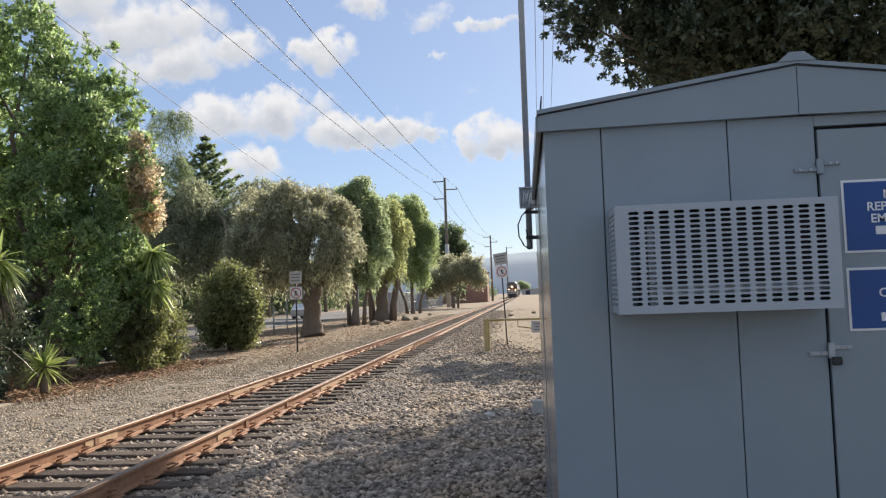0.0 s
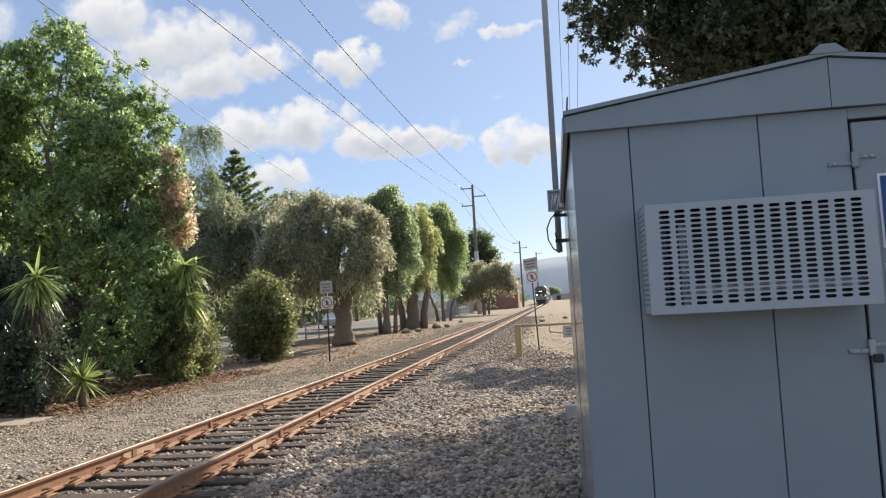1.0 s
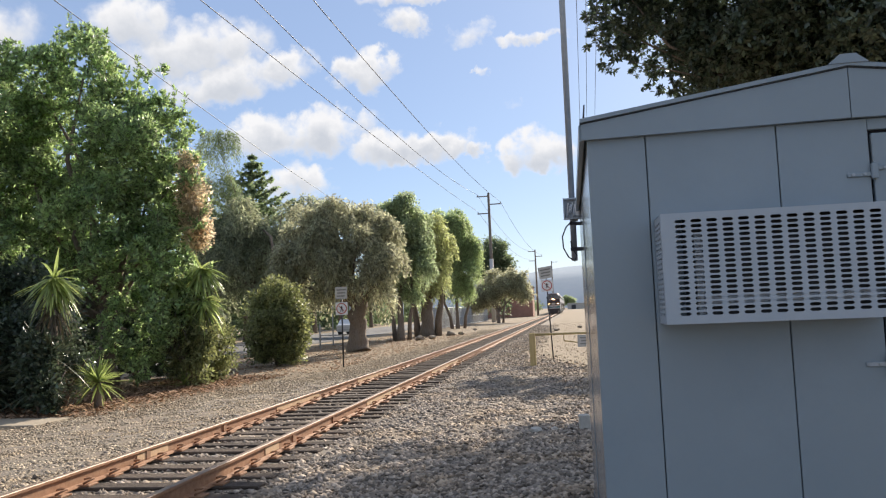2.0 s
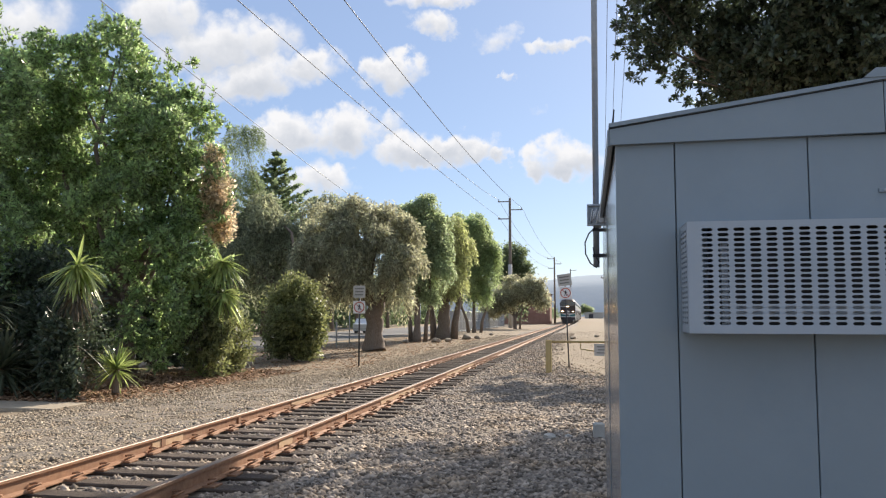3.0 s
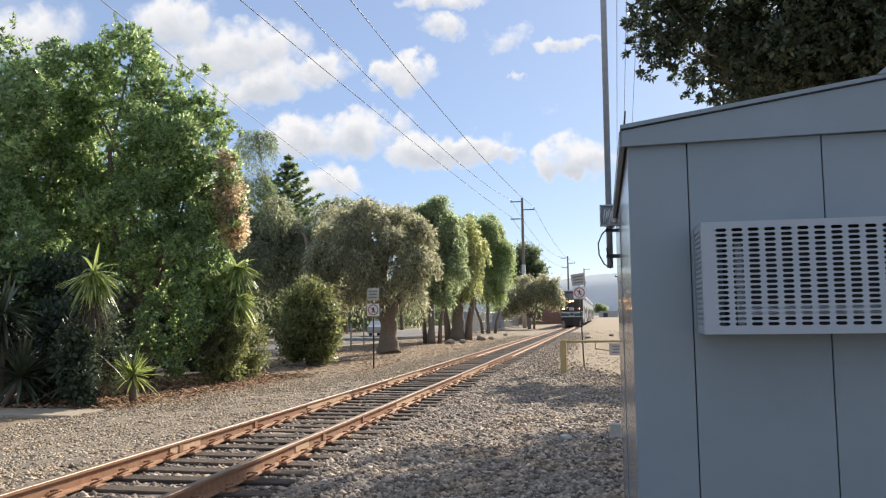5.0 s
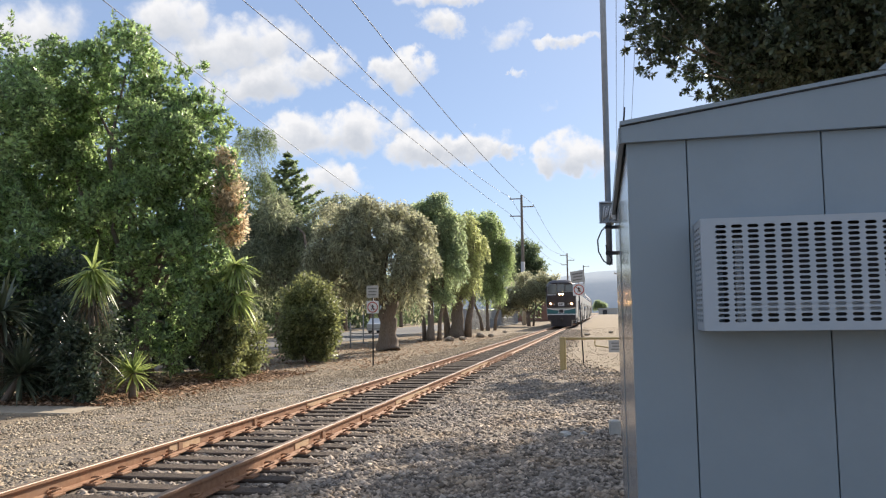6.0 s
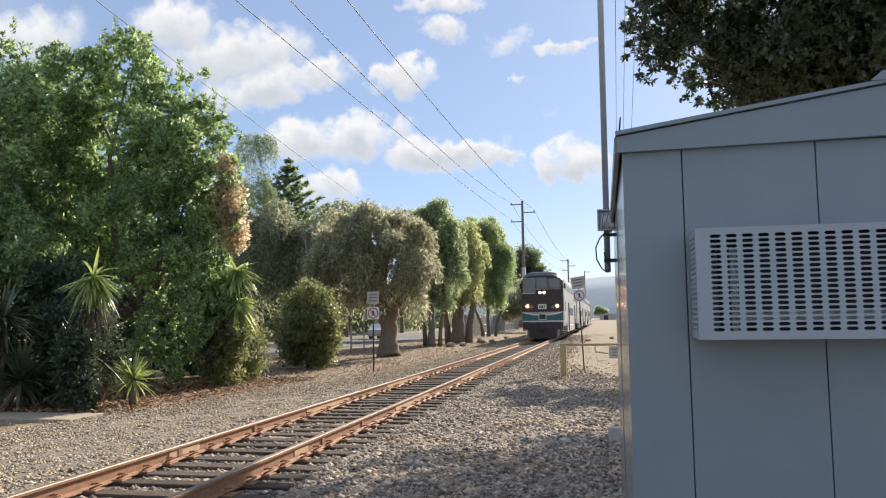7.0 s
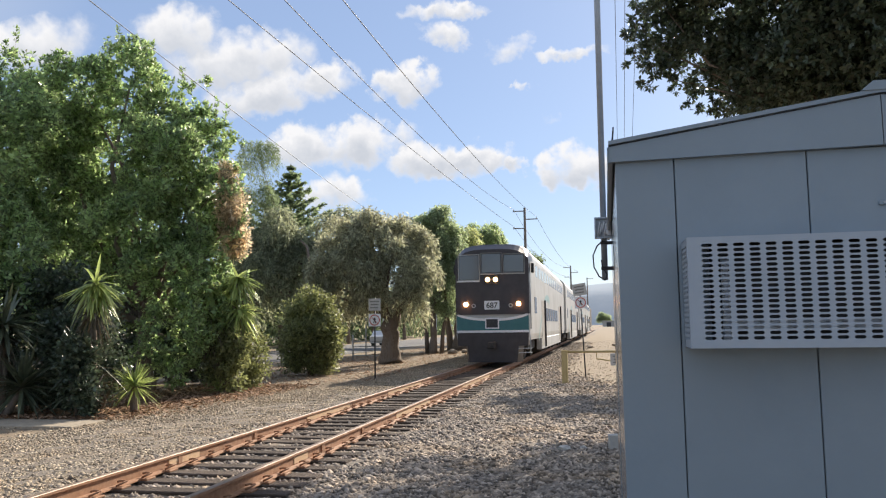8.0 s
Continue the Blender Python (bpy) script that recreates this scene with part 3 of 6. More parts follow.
def build_track():
    track = thing("railway_track", (TRACK_X, 0, 0), "single railway track with rusty rails on weathered wooden ties", "track", kind="structure")
    prof = [(-0.07, -0.172), (0.07, -0.172), (0.07, -0.16), (0.012, -0.142), (0.009, -0.045), (0.036, -0.032), (0.036, -0.006),
            (-0.036, -0.006), (-0.036, -0.032), (-0.009, -0.045), (-0.012, -0.142), (-0.07, -0.16)]
    for sx in (-1, 1):
        bm = extrude_profile(bmesh.new(), [(sx * 0.7525 + p, RAIL_TOP_Z + q) for p, q in prof], "y", -30, 900)
        rail = part("rail", bm, RUST, track, "rust-brown steel rail")
        bm = extrude_profile(bmesh.new(), [(sx * 0.7525 + p, RAIL_TOP_Z + q) for p, q in ((-0.034, -0.0055), (0.034, -0.0055), (0.03, 0.0), (-0.03, 0.0))], "y", -30, 900)
        part("running_surface", bm, RAIL_TOP, rail, "worn bare top of the rail")
        for y0, y1 in (((9.0, 9.75), (13.6, 16.0), (19.0, 22.5)) if sx < 0 else ((9.35, 9.8), (14.2, 17.0), (21.0, 26.0))):
            bm = bmesh.new()
            x = sx * 0.7525
            box(bm, x + 0.0095, x + 0.02, y0, y1, RAIL_TOP_Z - 0.135, RAIL_TOP_Z - 0.05, 0.003)
            part("painted_patch", bm, PALE_RUST, rail, "pale faded paint on the rail's web")
        bm = bmesh.new()
        for y in ((9.2, 11.4) if sx < 0 else (10.3, 12.1)):
            box(bm, sx * 0.7525 + 0.0095, sx * 0.7525 + 0.03, y, y + 0.1, RAIL_TOP_Z - 0.14, RAIL_TOP_Z - 0.035, 0.004)
        part("rail_joint", bm, RUST, rail)
    rng = random.Random(4)
    bm = box(bmesh.new(), -1.3, 1.3, -0.115, 0.115, -0.14, 0.0, 0.012)
    first = part("tie", bm, TIE, track)
    tie_mesh = first.data
    plate = box(bmesh.new(), -0.16, 0.16, -0.09, 0.09, 0.0, 0.022, 0.004)
    first_plate = part("tie_plate", plate, RUST, first, "rusty tie plate")
    clip = bmesh.new()
    ring = [(0.0, -0.06, 0.01), (0.055, -0.055, 0.035), (0.085, 0.0, 0.055), (0.055, 0.055, 0.04), (0.0, 0.03, 0.05), (-0.02, -0.01, 0.045)]
    chain(clip, ring, [0.012] * 6, 6)
    first_clip = part("rail_clip", clip, RUST, first, "bent spring steel rail clip")
    plate_mesh, clip_mesh = first_plate.data, first_clip.data
    for k in range(118):
        y = 3.2 + k * TIE_STEP + rng.uniform(-0.03, 0.03)
        if k == 0:
            ob = first
        else:
            ob = new("tie", tie_mesh)
            ob.parent = track
        ob.matrix_basis = pose(rng.uniform(-0.05, 0.05), y, 0.026 + rng.uniform(-0.008, 0.006), 0, 0, rng.uniform(-1.2, 1.2))
        for sx in (-1, 1):
            if k == 0 and sx < 0:
                pl = first_plate
            else:
                pl = new("tie_plate", plate_mesh)
                pl.parent = ob
                pl["label"] = "rusty tie plate"
            pl.matrix_basis = pose(sx * 0.7525, 0, 0)
            if k > 55:
                continue
            for dx in (-1, 1):
                if k == 0 and sx < 0 and dx < 0:
                    cl = first_clip
                else:
                    cl = new("rail_clip", clip_mesh)
                    cl.parent = ob
                cl.matrix_basis = pose(sx * 0.7525 + dx * 0.075, 0, 0.022, 0, 0, 0 if dx > 0 else 180)
    bm = bmesh.new()
    for k in [*range(330), *range(-176, -118)]:
        y = 3.2 + (118 + k) * TIE_STEP
        box(bm, -1.3, 1.3, y - 0.115, y + 0.115, -0.14, 0.027)
    tagged(part("far_ties", bm, TIE, track), kind="stuff")


# ---------------------------------------------------------------- signal shed
SX0, SX1, SY0, SY1 = 0.155, 2.595, 3.92, 7.6
RIDGE_X = 1.375


def lettering(text, size, at, parent, material, align="CENTER"):
    cu = bpy.data.curves.new("lettering", "FONT")
    cu.body, cu.size, cu.align_x, cu.extrude, cu.offset = text, size, align, 0.0008, size * 0.018
    tmp = new("tmp", cu)
    bpy.context.view_layer.update()
    me = bpy.data.meshes.new_from_object(tmp.evaluated_get(bpy.context.evaluated_depsgraph_get()))
    bpy.data.objects.remove(tmp)
    me.materials.clear()
    me.materials.append(material)
    ob = new("lettering", me)
    ob.parent = parent
    ob.matrix_basis = pose(*at, 90, 0, 0)
    return ob


def slotted_plate(bm, w, h, cols, rows, x_first, x_last, z_first, z_last, sw, sh, t):
    """A sheet from (0, 0) to (w, h), thickness t towards +y, with rows of long holes."""
    xs, zs = [0.0], [0.0]
    for c in range(cols):
        x = x_first + (x_last - x_first) * c / (cols - 1)
        xs += [x - sw / 2, x - sw / 2 + sh / 2, x + sw / 2 - sh / 2, x + sw / 2]
    for r in range(rows):
        z = z_first + (z_last - z_first) * r / (rows - 1)
        zs += [z - sh / 2, z - sh * 0.18, z + sh * 0.18, z + sh / 2]
    xs.append(w)
    zs.append(h)
    v = {}

    def vert(i, k, y):
        if (i, k, y) not in v:
            v[(i, k, y)] = bm.verts.new((xs[i], y, zs[k]))
        return v[(i, k, y)]
    for i in range(len(xs) - 1):
        for k in range(len(zs) - 1):
            ci, ck = (i - 1) % 4, (k - 1) % 4
            in_x, in_z = 0 < i < len(xs) - 2 and ci < 3, 0 < k < len(zs) - 2 and ck < 3
            if in_x and in_z:
                q = [(i, k), (i + 1, k), (i + 1, k + 1), (i, k + 1)]
                # rounded ends: the four corner cells keep a triangle
                drop = {(0, 0): 2, (2, 0): 3, (0, 2): 1, (2, 2): 0}.get((ci, ck))
                if drop is None:
                    continue
                q.pop(drop)
                bm.faces.new([vert(a, b, 0) for a, b in q])
                continue
            bm.faces.new([vert(a, b, 0) for a, b in ((i, k), (i + 1, k), (i + 1, k + 1), (i, k + 1))])
    r = bmesh.ops.extrude_face_region(bm, geom=bm.faces[:])
    for e in r["geom"]:
        if isinstance(e, bmesh.types.BMVert):
            e.co.y += t
    return bm


def build_shed():
    shed = thing("signal_shed", (0, 0, 0), "grey painted metal railway equipment shed with gable roof", "shed")
    g = 0.004
    # the near face in sheets, with open joints between them
    for x0, x1, z0, z1 in ((SX0, 0.435, 0.02, 2.56), (0.439, 1.043, 0.02, 2.56), (1.047, 1.452, 0.02, 2.56), (1.452, 2.40, 2.505, 2.56), (2.404, SX1, 0.02, 2.56)):
        bm = box(bmesh.new(), x0, x1 - g * 0.2, SY0, SY0 + 0.03, z0, z1, 0.003)
        part("wall_panel", bm, SHED, shed)
    bm = box(bmesh.new(), SX0 + 0.01, SX1 - 0.01, SY0 + 0.032, SY0 + 0.05, 0.03, 2.55)
    part("joint_backing", bm, SEAM, shed, "dark gap behind the panel joints")
    bm = box(bmesh.new(), 1.464, 2.392, SY0 - 0.004, SY0 + 0.028, 0.03, 2.488, 0.004)
    door = part("door", bm, SHED, shed, "grey metal door")
    for z in (2.30, 1.42):
        bm = box(bmesh.new(), 1.345 if z > 2 else 1.36, 1.47, SY0 - 0.012, SY0 - 0.001, z - 0.016, z + 0.004, 0.002)
        box(bm, 1.448, 1.478, SY0 - 0.026, SY0 - 0.005, z - 0.03, z + 0.045, 0.004)
        box(bm, 1.478, 1.56, SY0 - 0.013, SY0 - 0.005, z + 0.012, z + 0.03, 0.002)
        hinge = part("hinge" if z > 2 else "hasp", bm, SHED if z > 2 else STEEL, door)
        for x in (1.37, 1.42, 1.51, 1.54):
            zz = z - (0.006 if x < 1.45 else -0.021)
            part("bolt", tube(bmesh.new(), (x, SY0 - 0.02, zz), (x, SY0 - 0.01, zz), 0.007, seg=8), STEEL, hinge)
    bm = box(bmesh.new(), 1.455, 1.50, SY0 - 0.05, SY0 - 0.025, 1.36, 1.40, 0.006)
    part("padlock", bm, BLACK, door, "small black padlock")
    # sides, back, plinth
    bm = box(bmesh.new(), SX0, SX0 + 0.03, SY0 + 0.032, SY1, 0.02, 2.56, 0.002)
    side = part("side_wall", bm, SHED_SIDE, shed)
    bm = bmesh.new()
    for y in (5.75,):
        box(bm, SX0 - 0.004, SX0 - 0.001, y, y + 0.05, 0.03, 2.54)
    part("seam_cover", bm, SHED, side)
    part("far_side_wall", box(bmesh.new(), SX1 - 0.03, SX1, SY0 + 0.032, SY1, 0.02, 2.56), SHED, shed)
    part("back_wall", box(bmesh.new(), SX0 + 0.032, SX1 - 0.032, SY1 - 0.03, SY1 - 0.001, 0.02, 2.56), SHED, shed)
    part("base_frame", box(bmesh.new(), SX0 - 0.01, SX1 + 0.01, SY0 + 0.01, SY1 + 0.01, -0.12, 0.018, 0.005), DARK_METAL, shed)
    # gable fascia, two halves that meet under the ridge cap
    for sgn in (-1, 1):
        xe = RIDGE_X + sgn * 1.245
        pts = [(RIDGE_X + sgn * 0.002, 2.562), (xe, 2.548), (xe, 2.63), (RIDGE_X + sgn * 0.002, 2.805)]
        part("fascia", extrude_profile(bmesh.new(), pts, "y", SY0 - 0.035, SY0 - 0.005), SHED, shed)
        pts = [(RIDGE_X, 2.808), (xe + sgn * 0.006, 2.632), (xe + sgn * 0.006, 2.652), (RIDGE_X, 2.828)]
        part("roof_sheet", extrude_profile(bmesh.new(), pts, "y", SY0 - 0.05, SY1 + 0.05), SHED, shed)
        pts = [(RIDGE_X, 2.800), (xe + sgn * 0.002, 2.625), (xe + sgn * 0.002, 2.629), (RIDGE_X, 2.804)]
        part("edge_joint", extrude_profile(bmesh.new(), pts, "y", SY0 - 0.0375, SY0 - 0.0352), SEAM, shed)
        part("eave_trim", box(bmesh.new(), xe - 0.012, xe + 0.012, SY0 - 0.004, SY1 + 0.04, 2.55, 2.629), SHED, shed)
    pts = [(RIDGE_X - 0.09, 2.818), (RIDGE_X - 0.035, 2.862), (RIDGE_X + 0.035, 2.862), (RIDGE_X + 0.09, 2.818)]
    part("ridge_cap", extrude_profile(bmesh.new(), pts, "y", SY0 - 0.056, SY1 + 0.06), SHED, shed)
    part("roof_stub", tube(bmesh.new(), (0.135, 3.93, 2.56), (0.152, 3.93, 2.735), 0.008, 0.004, 6), DARK_METAL, shed, "thin dark metal stub at the eave")
    # perforated guard over the cooling unit
    guard = new("vent_guard")
    guard.parent = shed
    guard["label"] = "light grey slotted metal guard"
    W, H, D = 0.985, 0.50, 0.265
    bm = slotted_plate(bmesh.new(), W, H, 13, 19, 0.085, 0.905, 0.045, 0.462, 0.047, 0.0150, 0.004)
    ob = part("front_plate", bm, GUARD, guard)
    ob.matrix_basis = pose(0.455, SY0 - D, 1.635)
    for x in (0.455, 0.455 + W - 0.004):
        bm = slotted_plate(bmesh.new(), D - 0.01, H, 3, 19, 0.07, 0.215, 0.045, 0.462, 0.055, 0.0125, 0.004)
        ob = part("side_plate", bm, GUARD, guard)
        ob.matrix_basis = pose(x + 0.004, SY0 - D + 0.006, 1.635, 0, 0, 90)
    part("top_plate", box(bmesh.new(), 0.455, 0.455 + W, SY0 - D + 0.0045, SY0 - 0.002, 1.635 + H - 0.0045, 1.635 + H, 0.001), GUARD, guard)
    part("bottom_plate", box(bmesh.new(), 0.455, 0.455 + W, SY0 - D + 0.0045, SY0 - 0.002, 1.635, 1.6395, 0.001), GUARD, guard)
    # cooling unit widened and blacked to stand for the shade behind the slots
    bm = box(bmesh.new(), 0.578, 1.43, SY0 - 0.17, SY0 - 0.001, 1.645, 2.125, 0.01)
    unit = part("cooling_unit", bm, BLACK, guard, "cooling unit inside the guard, black for the shade behind the slots")
    bm = box(bmesh.new(), 0.606, 0.638, SY0 - 0.20, SY0 - 0.172, 1.645, 2.04, 0.003)
    part("upright", bm, STEEL, unit)
    bm = box(bmesh.new(), 0.64, 1.40, SY0 - 0.20, SY0 - 0.172, 1.714, 1.760, 0.003)
    part("cross_bar", bm, STEEL, unit)
    bm = box(bmesh.new(), 0.64, 1.40, SY0 - 0.20, SY0 - 0.172, 2.062, 2.088, 0.003)
    part("cross_bar", bm, DARK_METAL, unit)
    # blue notice plates
    for z0, z1 in ((1.885, 2.235), (1.515, 1.815)):
        bm = bmesh.new()
        box(bm, 1.555, 2.13, SY0 - 0.0085, SY0 - 0.0045, z0, z1, 0.0015)
        plate = part("notice_plate", bm, WHITE, shed, "blue and white metal notice")
        bm = box(bmesh.new(), 1.567, 2.118, SY0 - 0.0105, SY0 - 0.009, z0 + 0.012, z1 - 0.012)
        face = part("plate_face", bm, BLUE, plate)
        y = SY0 - 0.0115
        if z0 > 1.7:
            lettering("REPORT", 0.058, (1.665, y, 2.085), face, WHITE, "LEFT")
            lettering("EMERGENCY", 0.058, (1.68, y, 2.028), face, WHITE, "LEFT")
            lettering("M", 0.058, (1.742, y, 2.142), face, WHITE, "LEFT")
            bars = ((1.81, 2.0, 2.142, 2.182), (1.70, 2.01, 1.970, 2.010))
        else:
            lettering("CPUC", 0.058, (1.695, y, 1.675), face, WHITE, "LEFT")
            lettering("DOT", 0.058, (1.745, y, 1.618), face, WHITE, "LEFT")
            bars = ((1.70, 2.0, 1.56, 1.60),)
        for x0, x1, a, b in bars:
            part("text_bar", box(bmesh.new(), x0, x1, y - 0.001, y + 0.0008, a, b), WHITE, face)
    return shed


def build_mast():
    mast = thing("antenna_mast", (0.085, 6.9, 0), "galvanised pipe mast clamped to the shed wall, with a small box", "mast")
    part("pipe", tube(bmesh.new(), (0, 0, 2.13), (0.03, 0, 8.2), 0.027, 0.027, 14), STEEL, mast)
    bm = bmesh.new()
    for z0, z1 in ((2.485, 2.497), (2.655, 2.667)):
        box(bm, -0.075, 0.09, -0.09, -0.03, z0, z1)
    for x0, x1 in ((-0.075, -0.063), (0.078, 0.09)):
        box(bm, x0, x1, -0.09, -0.03, 2.497, 2.655)
    box(bm, -0.063, 0.078, -0.045, -0.035, 2.497, 2.655)
    bracket = part("bracket", bm, STEEL, mast, "open steel bracket box")
    bm = bmesh.new()
    for k in range(5):
        tube(bm, (-0.05 + 0.018 * k, -0.07, 2.50 + 0.02 * (k % 3)), (-0.03 + 0.018 * k, -0.06, 2.63 - 0.015 * (k % 2)), 0.006, seg=6)
    box(bm, 0.03, 0.065, -0.085, -0.05, 2.51, 2.64, 0.003)
    part("fittings", bm, WHITE, bracket)
    bm = box(bmesh.new(), -0.03, 0.075, -0.035, 0.035, 2.215, 2.245, 0.004)
    part("clamp", bm, DARK_METAL, mast)
    bm = box(bmesh.new(), -0.03, 0.075, -0.035, 0.035, 2.44, 2.465, 0.004)
    part("clamp", bm, DARK_METAL, mast)
    bm = bmesh.new()
    pts = [(-0.01, -0.04, 2.47), (-0.06, -0.05, 2.42), (-0.095, -0.05, 2.34), (-0.09, -0.05, 2.24), (-0.05, -0.05, 2.16), (0.0, -0.05, 2.125), (0.02, -0.045, 2.17), (-0.02, -0.045, 2.25), (-0.025, -0.04, 2.3)]
    chain(bm, pts, [0.0065] * len(pts), 6)
    part("cable", bm, DARK_METAL, mast, "loop of black cable")


# ---------------------------------------------------------------- poles, signs, barrier
def utility_pole(at, height, arms, base_r, label, pale=0.0):
    root = thing("utility_pole", at, label, "utility pole", "utility poles along the track")
    part("shaft", tube(bmesh.new(), (0, 0, -0.3), (0, 0, height), base_r, base_r * 0.6, 12), POLE_WOOD, root)
    if pale:
        part("sleeve", tube(bmesh.new(), (0, 0, -0.2), (0, 0, pale), base_r * 1.12, base_r * 1.0, 12), POLE_PALE, root, "pale lower length of the pole")
    for x0, x1, z in arms:
        arm = part("cross_arm", box(bmesh.new(), x0, x1, -0.07, 0.07, z - 0.07, z + 0.07), POLE_WOOD, root)
        for x in (x0 + 0.08, x1 - 0.08):
            if abs(x) > 0.4:
                part("insulator", tube(bmesh.new(), (x, 0, z + 0.07), (x, 0, z + 0.32), 0.06, 0.04, 8), GREY_SIGN, arm)
    return root


def wire(a, b, sag, r=0.024):
    a, b = Vector(a), Vector(b)
    pts = [a.lerp(b, k / 24) - Vector((0, 0, 4 * sag * (k / 24) * (1 - k / 24))) for k in range(25)]
    ob = part("power_line", chain(bmesh.new(), pts, [r] * 25, 5), WIRE)
    return tagged(ob, "thin dark overhead power line in a slack curve", "power line", "overhead power lines")


def ban_sign(parent, z, size, y=-0.03):
    """A square plate with a red ring and bar over a dark walking figure drawn as plain strokes."""
    plate = part("ban_sign", box(bmesh.new(), -size / 2, size / 2, y - 0.004, y, z - size / 2, z + size / 2, 0.002), WHITE, parent, "faded no-walking sign plate")
    bm = bmesh.new()
    n, r0, r1 = 28, size * 0.36, size * 0.44
    for k in range(n):
        a, b = 2 * math.pi * k / n, 2 * math.pi * (k + 1) / n
        bm.faces.new([bm.verts.new((r * math.cos(t), y - 0.006, z + r * math.sin(t))) for r, t in ((r0, a), (r1, a), (r1, b), (r0, b))])
    w = size * 0.035
    bm.faces.new([bm.verts.new((p, y - 0.0085, z + q)) for p, q in ((-r0 * 0.72, r0 * 0.72 - w), (-r0 * 0.72 + w, r0 * 0.72), (r0 * 0.72, -r0 * 0.72 + w), (r0 * 0.72 - w, -r0 * 0.72))])
    part("red_ring", bm, RED, plate)
    bm = bmesh.new()
    for a, b, t in (((0, 0.2), (0, 0), 0.05), ((0, 0), (-0.1, -0.24), 0.03), ((0, 0), (0.1, -0.24), 0.03), ((0, 0.14), (0.12, 0.02), 0.022), ((0, 0.14), (-0.12, 0.04), 0.022)):
        tube(bm, (a[0] * size, y - 0.007, z + a[1] * size), (b[0] * size, y - 0.007, z + b[1] * size), t * size, seg=6)
    part("pictogram", bm, BLACK, plate)
    return plate


def text_plate(parent, z0, z1, w, rows, y=-0.03, tilt=0.0, x=0.0):
    plate = part("notice_plate", box(bmesh.new(), -w / 2, w / 2, -0.004, 0, -(z1 - z0) / 2, (z1 - z0) / 2, 0.002), GREY_SIGN, parent, "weathered pale notice plate")
    plate.matrix_basis = pose(x, y, (z0 + z1) / 2, 0, tilt, 0)
    h = (z1 - z0) / (rows + 1)
    for k in range(rows):
        zz = (z1 - z0) / 2 - h * (k + 1)
        part("text_bar", box(bmesh.new(), -w * (0.38 - 0.05 * (k % 2)), w * (0.38 - 0.04 * (k % 3)), -0.007, -0.0045, zz - h * 0.2, zz + h * 0.2), FADED_INK, plate)
    return plate


def build_signs():
    a = thing("sign_post", (-7.93, 26.7, 0), "rusty post with a notice and a faded no-walking sign", "sign post")
    part("post", tube(bmesh.new(), (0, 0, -0.2), (0, 0, 2.78), 0.028, seg=8), DARK_METAL, a)
    text_plate(a, 2.33, 2.76, 0.44, 3)
    ban_sign(a, 2.0, 0.44)
    b = thing("sign_post", (-0.66, 26.9, 0), "leaning thin post with a tilted notice and a no-walking sign", "sign post")
    part("post", tube(bmesh.new(), (0, 0, -0.2), (-0.12, 0, 2.95), 0.022, seg=8), DARK_METAL, b)
    p = text_plate(b, 2.72, 3.12, 0.46, 3, tilt=-8, x=-0.13)
    ban_sign(b, 2.48, 0.40).matrix_basis = pose(-0.1, 0, 0)


def build_barrier():
    g = thing("barrier_gate", (-1.2, 24.1, 0), "weathered yellow post and rail barrier with a small notice", "barrier")
    part("post", box(bmesh.new(), -0.09, 0.09, -0.09, 0.09, -0.1, 0.98, 0.012), YELLOW_WOOD, g)
    part("post", box(bmesh.new(), 5.0, 5.18, -0.09, 0.09, -0.1, 0.98, 0.012), YELLOW_WOOD, g)
    rail = part("rail", tube(bmesh.new(), (0.09, 0, 0.93), (5.0, 0, 0.93), 0.035, seg=10), YELLOW_WOOD, g)
    bm = bmesh.new()
    chain(bm, [(0.95, 0, 0.93), (0.95, 0, 0.72), (1.35, 0, 0.66), (5.0, 0, 0.62)], [0.02] * 4, 6)
    part("lower_rail", bm, YELLOW_WOOD, g)
    text_plate(g, 0.52, 0.88, 0.62, 3, y=-0.05, x=1.66)


